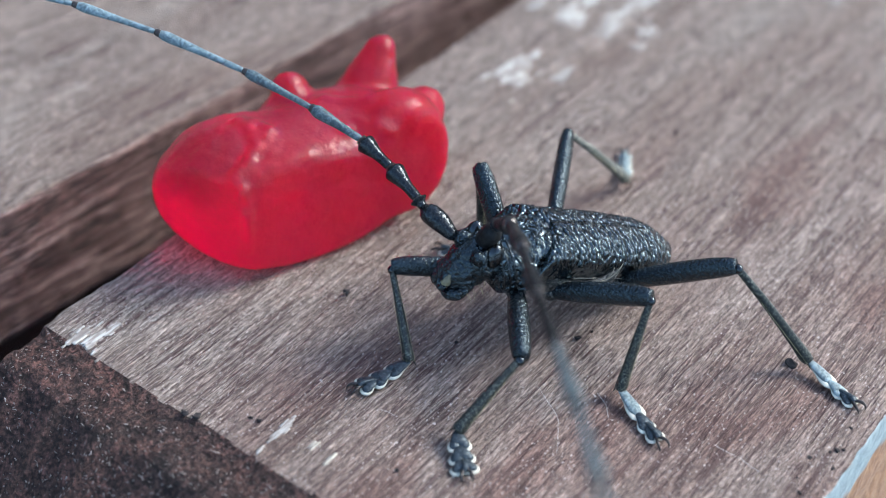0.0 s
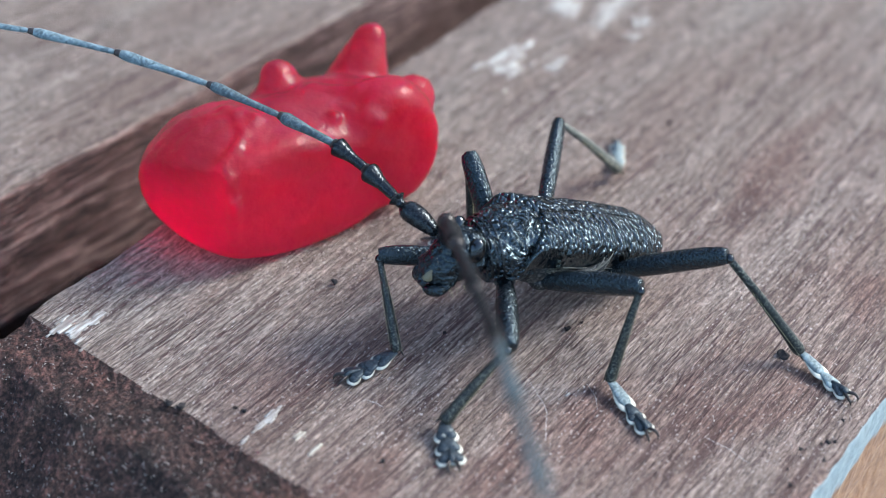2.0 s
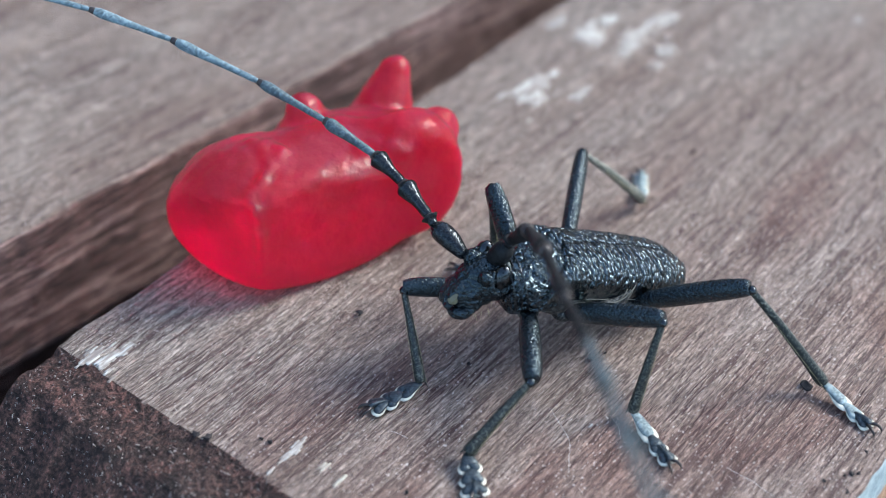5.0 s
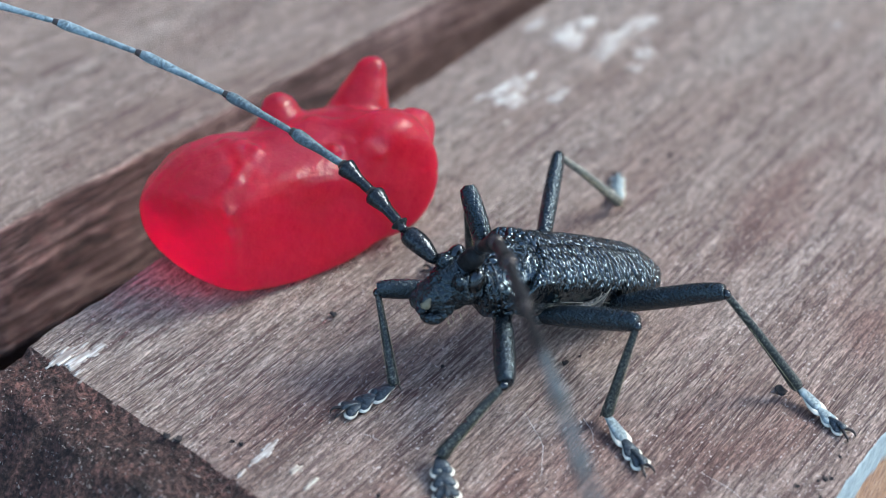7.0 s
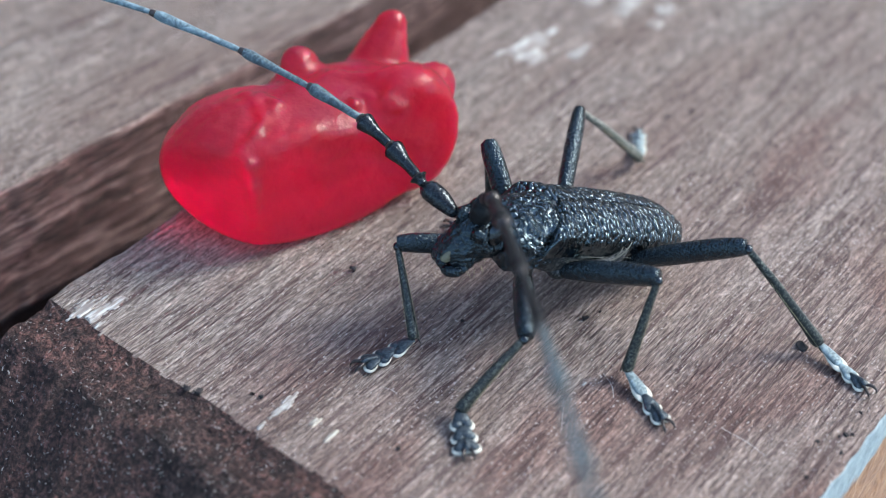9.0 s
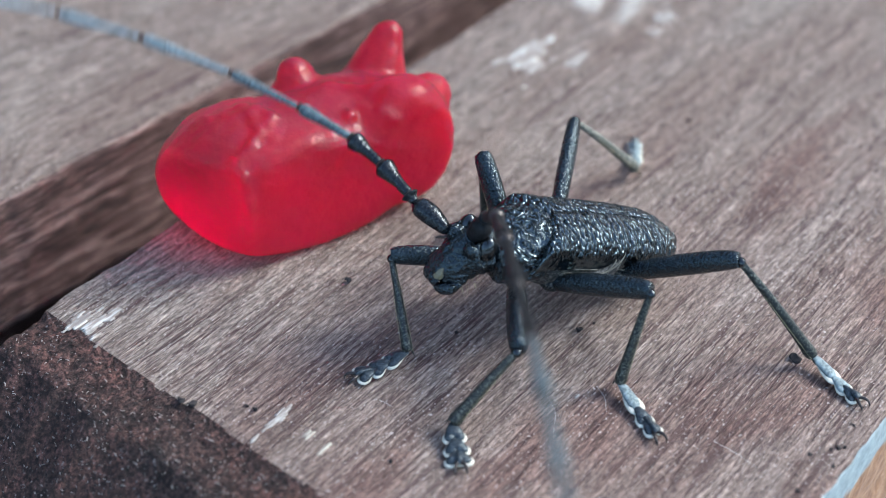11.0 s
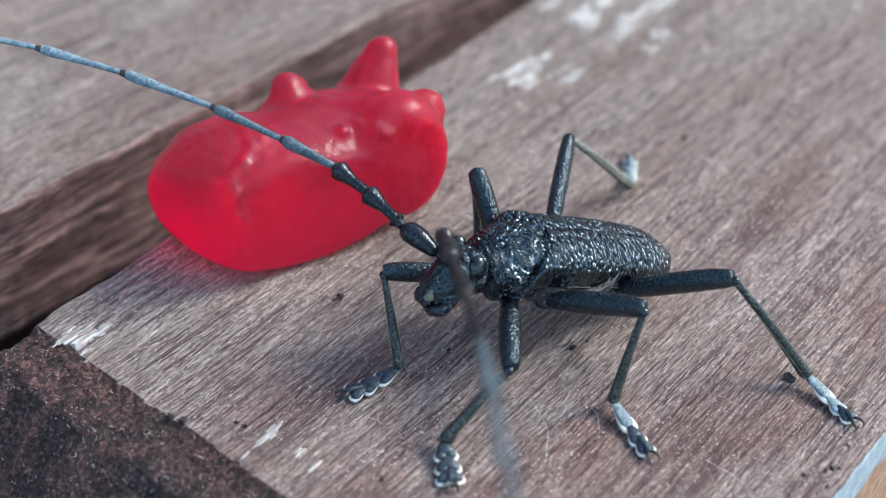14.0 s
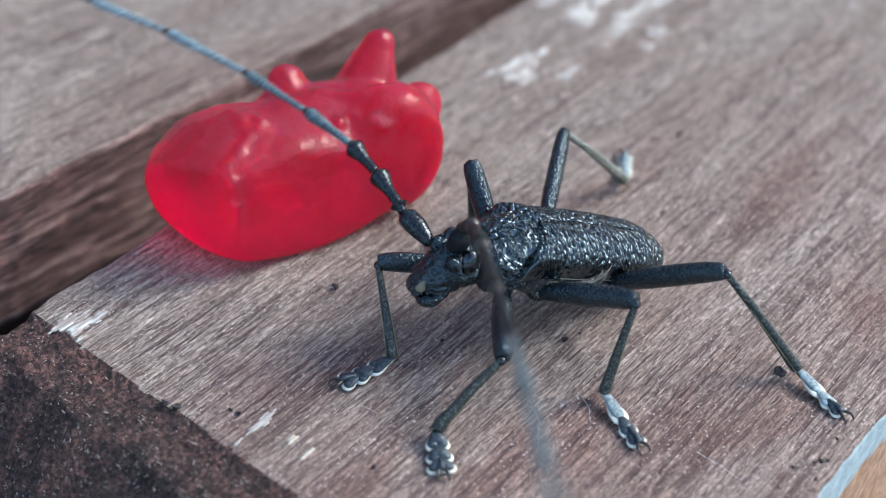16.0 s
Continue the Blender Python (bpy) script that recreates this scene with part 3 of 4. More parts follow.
def build_gummy():
    step = 0.022
    lo, hi = np.array([0.6, -1.6, -0.06]), np.array([3.3, 0.45, 1.35])
    axes = [np.arange(l, h, step) for l, h in zip(lo, hi)]
    p = np.stack(np.meshgrid(*axes, indexing="ij"), -1)
    f = blob(p, (1.526, -0.510, 0.435), (0.633, 0.728, 0.469), (0, 0, 36.1))
    f = melt(f, blob(p, (2.011, -0.653, 0.386), (0.857, 0.565, 0.500), (0, 0, -3.7)), 0.10)
    f = melt(f, blob(p, (2.355, -1.015, 0.526), (0.347, 0.377, 0.466), (0, 0, -5.7)), 0.10)
    # the flattened front, the left face and the bevel under it
    corner = np.array((1.012, -0.727, 0.4))
    f = -melt(-f, -((p - corner) @ np.array((-0.347, -0.932, 0.107)) - 0.004), 0.06)
    f = -melt(-f, -((p - corner) @ np.array((-0.989, -0.139, 0.047)) + 0.090), 0.06)
    bevel = np.array((-0.80, -0.25, -0.55)) / np.linalg.norm((-0.80, -0.25, -0.55))
    f = -melt(-f, -((p - np.array((1.0, -0.60, 0.10))) @ bevel - 0.12), 0.05)
    # the blunt stub, the tall ear and the rounded paw
    f = melt(f, cone(p, (2.065, -0.340, 0.430), (2.131, -0.255, 0.800), 0.400, 0.135), 0.07)
    f = melt(f, cone(p, (2.614, -0.481, 0.420), (2.800, -0.508, 0.911), 0.317, 0.109), 0.06)
    f = melt(f, cone(p, (2.620, -0.895, 0.380), (2.697, -0.969, 0.681), 0.230, 0.152), 0.08)
    # moulded ridges: the crest down the front corner, its fork, and the folds on top
    ridges = [([(1.572, -0.30, 0.855), (1.544, -0.417, 0.875), (1.421, -0.58, 0.868), (1.304, -0.64, 0.838), (1.187, -0.655, 0.79), (1.163, -0.715, 0.73),
                (1.150, -0.740, 0.58), (1.125, -0.752, 0.29)], 0.048, 0.034),
              ([(1.609, -0.399, 0.87), (1.598, -0.544, 0.88), (1.507, -0.587, 0.878)], 0.048, 0.042),
              ([(2.129, -0.567, 0.85), (2.19, -0.717, 0.85), (2.267, -0.876, 0.918), (2.343, -0.925, 0.957)], 0.052, 0.042),
              ([(2.098, -0.907, 0.833), (2.135, -1.043, 0.858), (2.186, -1.112, 0.825)], 0.050, 0.036),
              ([(1.985, -0.87, 0.81), (1.965, -0.89, 0.845)], 0.055, 0.045)]
    for line, ra, rb in ridges:
        for a, b in zip(line, line[1:]):
            f = melt(f, cone(p, a, b, ra, rb), 0.035)
    # the pinched groove beside the crest
    for a, b in (((1.44, -0.46, 0.935), (1.36, -0.55, 0.92)), ((1.36, -0.55, 0.92), (1.26, -0.585, 0.885))):
        f = -melt(-f, cone(p, a, b, 0.040, 0.030), 0.04)
    f = np.maximum(f, 0.018 - p[..., 2])
    verts, faces = surface_nets(f, lo, step)
    soft = []
    for v in verts:
        up = min(1.0, max(0.0, (v[2] - 0.05) / 0.6))
        n = np.array(noise.noise_vector(Vector(v * 4.5))) * 0.016 + np.array(noise.noise_vector(Vector(v * 13))) * 0.006
        soft.append(v + up * n)
    verts = soft
    ob = part("gummy_candy", (verts, faces), GUMMY)
    bm = bmesh.new()
    bm.from_mesh(ob.data)
    bmesh.ops.recalc_face_normals(bm, faces=bm.faces)
    bm.to_mesh(ob.data)
    bm.free()
    tagged(ob, "glossy translucent red gummy candy lying on the plank", "candy")


build_gummy()


# ---- the beetle: x ahead, y to its left, z up ----
beetle = new("longhorn_beetle")
beetle.matrix_world = pose(2.059 * C, -2.423 * C, 0, 0, 0, 154)
tagged(beetle, "black longhorn beetle with long segmented antennae standing on the plank", "beetle")


def loft(sections, sides=28):
    """A closed body from rings of (x, centre_y, centre_z, half_width, up, down, boxiness)."""
    verts, faces = [], []
    for x, cy, cz, w, up, dn, e in sections:
        for k in range(sides):
            a = 2 * math.pi * k / sides
            c, s = math.cos(a), math.sin(a)
            verts.append((x, cy + w * math.copysign(abs(c)**e, c), cz + (up if s > 0 else dn) * math.copysign(abs(s)**e, s)))
    n = len(sections)
    for i in range(n - 1):
        for k in range(sides):
            a, b = i * sides + k, i * sides + (k + 1) % sides
            faces.append((a, b, b + sides, a + sides))
    for i, x in ((0, sections[0]), (n - 1, sections[-1])):
        verts.append((x[0], x[1], x[2]))
        for k in range(sides):
            a, b = i * sides + k, i * sides + (k + 1) % sides
            faces.append((b, a, len(verts) - 1) if i == 0 else (a, b, len(verts) - 1))
    return verts, faces


def fine_sections(rows, n):
    rows = np.array(rows, float)
    t = np.linspace(0, len(rows) - 1, n)
    pts, _ = smooth_line(rows[:, :3], rows[:, 3], n)
    cols = [np.interp(t, range(len(rows)), rows[:, c]) for c in range(3, 7)]
    return [(*a, *b) for a, b in zip(pts, np.array(cols).T)]


PITCH = radians(23.5)
HINGE_Z = 0.815


def slope(v):
    """From the wing cases' own space (x ahead along the seam, z off their plane) to the beetle's: they slope down to the tip."""
    x, y, z = v
    return (x * math.cos(PITCH) - z * math.sin(PITCH), y, HINGE_Z + x * math.sin(PITCH) + z * math.cos(PITCH))


def sloped(geo):
    return [slope(v) for v in geo[0]], geo[1]


def elytron(side):
    """One wing case: a domed shell from the middle seam round to its turned-under edge."""
    verts, faces = [], []
    nu, nv = 120, 52
    for i in range(nu):
        u = i / (nu - 1)
        end = max(0.0, 1 - ((u - 0.62) / 0.38)**2.8) if u > 0.62 else 1.0
        w = (0.300 - 0.055 * u) * max(0.0, end)**0.5
        deep = (0.196 - 0.012 * u) * (0.35 + 0.65 * max(0.0, end)**0.4)
        crown = 0.02 * math.sin(math.pi * min(1, u * 1.1)) - 0.10 * max(0, u - 0.75)**2 / 0.0625
        for j in range(nv):
            a = (j / (nv - 1)) * radians(106)
            y = max(0.003, w * math.sin(min(a, radians(95)))**0.85) - 0.05 * max(0.0, a - 1.66)
            z = crown - deep * (1 - math.copysign(abs(math.cos(a))**0.9, math.cos(a)))
            x = 0.03 - 1.17 * u + 0.10 * (y / 0.3)**2 * (1 - u) - 0.05 * (1 - y / 0.3) * max(0, 1 - u * 8)
            z -= 0.085 * max(0.0, 1 - u / 0.055)**2
            d = 0.008 * nz(x * 28, y * 28 * side, z * 28) + 0.004 * nz(x * 62, y * 62 * side, z * 62)
            hump = 0.022 * math.exp(-((u - 0.07) / 0.07)**2 - ((a - 1.15) / 0.35)**2)
            n = np.array([0, math.sin(a), math.cos(a)])
            if j < 3:
                d -= 0.008 * (3 - j) / 3
            q = np.array([x, y, z]) + n * (d * (1 - 0.45 * u) + hump)
            verts.append(slope((q[0], side * q[1], q[2])))
    for i in range(nu - 1):
        for j in range(nv - 1):
            a = i * nv + j
            f = (a, a + 1, a + nv + 1, a + nv)
            faces.append(f if side < 0 else f[::-1])
    return verts, faces


def wrinkled(geo, amount, scale, seed):
    verts, faces = geo
    out = []
    for v in verts:
        v = np.array(v)
        n = np.array(noise.noise_vector(Vector(v * scale) + Vector((seed, 0, 0))))
        m = np.array(noise.noise_vector(Vector(v * scale * 2.3) + Vector((seed, 5, 0))))
        out.append(v + amount * (n + 0.5 * m))
    return out, faces


for s in (1, -1):
    shell = elytron(s)
    case = part("wing_case", shell, ELYTRA, beetle, "pitted black wing case with a silvery sheen")
    rim = [shell[0][i * 52 + 51] for i in range(28, 116, 8)]
    part("wing_case_rim", tube(rim, [0.005] * len(rim), 60, 6), RIM, case, "thin pale rim")
part("abdomen", sloped(loft(fine_sections([
    (0.02, 0, -0.30, 0.20, 0.10, 0.12, 0.9), (-0.2, 0, -0.30, 0.255, 0.12, 0.15, 0.85), (-0.5, 0, -0.30, 0.245, 0.10, 0.13, 0.85),
    (-0.85, 0, -0.28, 0.20, 0.08, 0.10, 0.85), (-1.04, 0, -0.26, 0.11, 0.05, 0.06, 0.9), (-1.10, 0, -0.25, 0.03, 0.02, 0.02, 1)], 30))), BELLY, beetle)
for s in (1, -1):
    hip = part("coxal_plate", wrinkled(tube([(0.02, s * 0.235, 0.45), (-0.08, s * 0.265, 0.435), (-0.22, s * 0.272, 0.415), (-0.34, s * 0.268, 0.425), (-0.41, s * 0.262, 0.47)],
                                            [0.030, 0.042, 0.044, 0.040, 0.022], 30, 16), 0.005, 14, 2), COXA, beetle, "grey haired plate over the hip")
    for rise, ln in ((0.040, 1.0), (0.020, 0.86)):
        line = [(-0.10, 0.292, 0.425), (-0.22, 0.305, 0.418), (-0.33, 0.303, 0.425), (-0.40, 0.296, 0.462), (-0.435, 0.280, 0.485)]
        line = [(x * ln, s * y, z + rise * (0.4 + abs(x))) for x, y, z in line]
        part("plate_ridge", tube(line, [0.002, 0.004, 0.005, 0.005, 0.002], 30, 8), RIM, hip, "pale curved ridge")
rnd = random.Random(11)
for s in (1, -1):
    tufts = []
    for _ in range(70):
        x, z = rnd.uniform(-0.30, 0.04), rnd.uniform(0.49, 0.54)
        y = 0.255 + 0.015 * rnd.random()
        a = np.array((x, s * y, z + 0.4 * min(0.0, x)))
        d = np.array((rnd.uniform(-0.06, -0.02), s * rnd.uniform(0.008, 0.03), rnd.uniform(-0.035, 0.0)))
        tufts.append(tube([a, a + 0.6 * d, a + d], [0.0016, 0.0014, 0.0006], 3, 3))
    part("body_hair", join(*tufts), RIM, beetle, "fine pale hairs")
part("thorax", sloped(loft(fine_sections([
    (0.20, 0, -0.28, 0.13, 0.12, 0.13, 0.9), (0.10, 0, -0.28, 0.22, 0.15, 0.16, 0.85), (-0.12, 0, -0.31, 0.265, 0.1, 0.17, 0.85),
    (-0.38, 0, -0.31, 0.25, 0.08, 0.16, 0.85), (-0.50, 0, -0.30, 0.12, 0.05, 0.1, 0.9)], 22))), BELLY, beetle)


part("pronotum", wrinkled(loft(fine_sections([
    (-0.01, 0, 0.61, 0.215, 0.165, 0.17, 0.85), (0.045, 0, 0.61, 0.245, 0.205, 0.21, 0.85), (0.12, 0, 0.61, 0.250, 0.215, 0.22, 0.85),
    (0.19, 0, 0.61, 0.268, 0.215, 0.22, 0.95), (0.25, 0, 0.61, 0.248, 0.21, 0.21, 0.85), (0.31, 0, 0.61, 0.222, 0.195, 0.20, 0.85),
    (0.365, 0, 0.61, 0.212, 0.185, 0.19, 0.85), (0.400, 0, 0.61, 0.185, 0.160, 0.16, 0.9)], 64), 72), 0.009, 15, 3), PRONOTUM, beetle,
    "shiny black pronotum with deep irregular wrinkles")
for x, r in ((0.315, 0.226), (0.350, 0.219), (0.382, 0.205)):
    ring = [(x + 0.006 * math.sin(3 * k), r * 1.02 * math.cos(k), 0.61 + r * 0.90 * math.sin(k)) for k in np.linspace(-0.9, math.pi + 0.9, 26)]
    part("collar_fold", tube(ring, [0.002] + [0.005] * 24 + [0.002], 60, 8, 1.0, (1, 0, 0)), EYE, beetle, "smooth shiny fold of the collar")
part("scutellum", loft([(-0.075, 0, 0.752, 0.004, 0.003, 0.02, 1), (-0.045, 0, 0.762, 0.030, 0.004, 0.03, 1), (0.0, 0, 0.772, 0.040, 0.005, 0.05, 1),
                        (0.03, 0, 0.752, 0.036, 0.006, 0.05, 1)], 14), SCUTELLUM, beetle, "small grey triangular scutellum")

head_pivot = (0.36, 0, 0.63)
head = part("head", wrinkled(tube(
    [(0.33, 0, 0.63), (0.40, 0, 0.67), (0.47, 0, 0.668), (0.54, 0, 0.652), (0.60, 0, 0.628), (0.645, 0, 0.602), (0.675, 0, 0.578), (0.695, 0, 0.558)],
    [0.13, 0.150, 0.150, 0.132, 0.114, 0.100, 0.086, 0.050], 70, 64, 1.05), 0.017, 12, 7), HEADSKIN, beetle, "", head_pivot)


def on_head(name, geo, mat, label=""):
    verts, faces = geo
    ob = part(name, (np.asarray(verts, float) - np.array(head_pivot), faces), mat, head, label)
    return ob


for s in (1, -1):
    on_head("eye", ball((0.420, s * 0.122, 0.760), (0.064, 0.054, 0.088), (0, -20, 0), 20, 28), EYE, "glossy dark kidney-shaped eye")
    on_head("eye_rim", tube([(0.47, s * 0.115, 0.825), (0.500, s * 0.150, 0.77), (0.495, s * 0.165, 0.70), (0.450, s * 0.160, 0.655)], [0.010, 0.017, 0.017, 0.010], 16, 10), HEADSKIN)
    on_head("mandible", wrinkled(tube([(0.600, s * 0.110, 0.555), (0.665, s * 0.112, 0.540), (0.705, s * 0.075, 0.535), (0.722, s * 0.012, 0.530)],
                                      [0.032, 0.040, 0.038, 0.014], 18, 18), 0.005, 14, 3), HEADSKIN, "shiny black mandible")
    on_head("palp", tube([(0.62, s * 0.055, 0.520), (0.66, s * 0.085, 0.505), (0.680, s * 0.095, 0.490)], [0.013, 0.016, 0.017], 8, 8), LEG)
    on_head("antenna_socket", wrinkled(tube([(0.480, s * 0.085, 0.745), (0.520, s * 0.105, 0.775), (0.548, s * 0.118, 0.790)], [0.060, 0.054, 0.036], 14, 20), 0.008, 18, 4), HEADSKIN)
    on_head("cheek", wrinkled(ball((0.590, s * 0.098, 0.590), (0.060, 0.036, 0.062)), 0.010, 16, 6), HEADSKIN)
    hairs = []
    for _ in range(10):
        a = np.array((rnd.uniform(0.44, 0.62), s * rnd.uniform(0.10, 0.15), rnd.uniform(0.52, 0.58)))
        d = np.array((rnd.uniform(-0.01, 0.03), s * rnd.uniform(0.02, 0.05), rnd.uniform(-0.04, -0.01)))
        hairs.append(tube([a, a + 0.6 * d, a + d], [0.0018, 0.0014, 0.0006], 3, 3))
    on_head("cheek_hair", join(*hairs), HAIR, "fine pale hairs")
on_head("upper_lip", wrinkled(ball((0.706, 0.046, 0.642), (0.042, 0.048, 0.022), (0, 50, 0)), 0.018, 20, 2), MOUTH, "yellowish upper lip")
on_head("face_plate", wrinkled(ball((0.735, 0.010, 0.590), (0.034, 0.075, 0.022), (0, 55, 0)), 0.008, 16, 9), HEADSKIN)


# ---- legs: joints in the beetle's own space ----
def foot_parts(sub, shin, foot, ahead, ln, w, mats, slim):
    """Three heart-shaped tarsus segments with dark tops and pale fringes of sole hair, then the slim claw segment and its two claws."""
    across = np.array([-ahead[1], ahead[0], 0])
    spans = ((0.0, 0.46, 0.92), (0.42, 0.68, 1.0), (0.62, 0.87, 1.04)) if slim else ((0.0, 0.36, 0.86), (0.33, 0.61, 0.98), (0.57, 0.85, 1.08))

    def lobe(at, o, wide, thick, grow):
        rows = ((0.0, 0.05, 0.18), (0.35, 0.20, 0.34), (0.70, 0.46, 0.53), (0.92, 0.54, 0.46), (1.04, 0.54, 0.15))
        pts = [at(u) + o * wide * off for u, off, _ in rows]
        return tube(pts, [thick * hw / 0.5 for _, _, hw in rows], 14, 14, (0.5 * wide + grow) / thick)

    for (a, b, scale), mat in zip(spans, mats):
        wide = w * scale

        def at(u, lift=0.0):
            h = a + (b - a) * u
            q = shin + ahead * ln * h
            q[2] = max(0.030 - 0.006 * u, shin[2] * (1 - h * 1.7) + 0.030 * min(1, h * 1.7)) + lift
            return q

        plate = tube([at(0, 0.005), at(0.35, 0.007), at(0.66, 0.006), at(0.84, 0.003)], [0.009, 0.016, 0.019, 0.006], 14, 16, 0.86 * wide / 0.019)
        if slim and b < 0.5:
            plate = tube([at(0, 0.004), at(0.3, 0.007), at(0.75, 0.006), at(0.98, 0.001)], [0.010, 0.015, 0.019, 0.010], 14, 16, 0.92 * wide / 0.019)
            tops = [plate]
        else:
            tops = [lobe(lambda u: at(u, 0.002), across * k, wide, 0.017, 0.0) for k in (-1, 1)] + [plate]
        sub("tarsus_segment", join(*tops), mat, "grey tarsus segment with a notched end")
        for k in (-1, 1):
            sub("foot_pad", lobe(lambda u: at(u, -0.007) + ahead * (0.014 * u), across * k * 1.05, wide, 0.011, 0.010), PAD, "pale hairy sole fringe")
    base = shin + ahead * ln * 0.62
    base[2] = 0.042
    tip = foot.copy()
    tip[2] = 0.040
    sub("claw_segment", tube([base, base * 0.5 + tip * 0.5 + (0, 0, 0.014), tip - ahead * 0.05], [0.012, 0.015, 0.021], 9, 10), mats[-1])
    for k in (-1, 1):
        o = across * k
        sub("claw", tube([tip - ahead * 0.058 + o * 0.008, tip - ahead * 0.012 + o * 0.030 + (0, 0, 0.006), tip + ahead * 0.016 + o * 0.034 - (0, 0, 0.012),
                          tip + ahead * 0.020 + o * 0.030 - (0, 0, 0.034)], [0.012, 0.010, 0.006, 0.002], 10, 8), CLAW)


def leg(coxa, knee, shin, foot, thick, shin_mat, broad=0.056, mats=(), blunt=0.80):
    mats = mats or (TARSUS, TARSUS, TARSUS)
    coxa, knee, shin, foot = (np.array(v, float) for v in (coxa, knee, shin, foot))
    d = knee - coxa
    f = tube([coxa, coxa + 0.12 * d, coxa + 0.4 * d + (0, 0, 0.01), coxa + 0.75 * d + (0, 0, 0.012), coxa + 0.94 * d + (0, 0, 0.006), knee],
             [thick * 0.70, thick * 0.82, thick * 1.10, thick * 1.12, thick * 0.98, thick * blunt], 26, 18, 0.82)
    femur = part("femur", f, LEG, beetle, "", coxa)

    def sub(name, geo, mat, label=""):
        verts, faces = geo
        return part(name, (np.asarray(verts, float) - coxa, faces), mat, femur, label)

    sub("trochanter", ball(coxa + 0.07 * d, (thick * 1.15, thick * 0.95, thick * 0.9), (0, 0, math.degrees(math.atan2(d[1], d[0]))), 10, 14), BELLY)
    d = shin - knee
    n = d / np.linalg.norm(d)
    sub("knee", ball(knee + 0.02 * n, (thick * 0.46, thick * 0.50, thick * 0.46)), EYE, "glossy black knee joint")
    bow = np.array((0, 0, 0.012))
    sub("tibia", tube([knee, knee + 0.07 * d, knee + 0.4 * d + bow, knee + 0.8 * d + bow * 0.5, knee + 0.95 * d, shin],
                      [thick * 0.34, thick * 0.38, thick * 0.47, thick * 0.58, thick * 0.68, thick * 0.56], 22, 14, 0.85), shin_mat)
    side = np.cross(d, (0, 0, 1.0))
    side /= np.linalg.norm(side)
    brush = []
    for k in range(44):
        u = 0.30 + 0.70 * (k / 43) ** 0.7
        a = knee + u * d + side * thick * 0.40 * (1 if k % 2 else -1) * (0.8 + 0.25 * u)
        e = n * 0.035 + side * (0.014 if k % 2 else -0.014)
        brush.append(tube([a, a + 0.6 * e, a + e], [0.0022, 0.0018, 0.0006], 3, 3))
    sub("shin_hair", join(*brush), HAIR, "short olive-yellow hairs along the shin")
    for k in (-1, 1):
        sub("spur", tube([shin + k * side * thick * 0.45, shin + k * side * thick * 0.62 + 0.06 * d], [0.008, 0.002], 4, 6), CLAW)
    e = foot - shin
    flat_e = np.array([e[0], e[1], 0])
    ln = np.linalg.norm(flat_e)
    foot_parts(sub, shin, foot, flat_e / ln, ln, broad, mats, len(set(mats)) > 1 or mats[0] is TARSUS_PALE)
    return femur


leg((0.229, 0.085, 0.430), (0.510, 0.669, 0.420), (0.975, 0.756, 0.080), (1.063, 1.061, 0.020), 0.074, SHIN, 0.070)
leg((0.070, 0.160, 0.380), (-0.307, 0.771, 0.672), (-0.099, 0.868, 0.075), (-0.112, 1.334, 0.020), 0.066, SHIN, 0.048, (TARSUS_PALE, TARSUS, TARSUS))
leg((-0.420, 0.170, 0.270), (-0.918, 0.775, 0.703), (-1.313, 1.163, 0.080), (-1.388, 1.596, 0.020), 0.064, SHIN, 0.045, (TARSUS_PALE, TARSUS_PALE, TARSUS))
leg((0.270, -0.095, 0.430), (0.897, -0.322, 0.500), (0.976, 0.113, 0.090), (1.374, 0.127, 0.020), 0.062, SHIN, 0.062)
leg((0.118, -0.200, 0.380), (0.123, -0.638, 0.840), (0.055, -0.632, 0.080), (0.293, -0.878, 0.020), 0.072, SHIN, 0.050)
leg((-0.179, -0.200, 0.300), (-0.714, -0.904, 0.680), (-1.281, -0.923, 0.080), (-1.502, -1.299, 0.020), 0.060, SHIN_PALE, 0.045, (TARSUS_PALE, TARSUS_PALE, TARSUS_PALE))


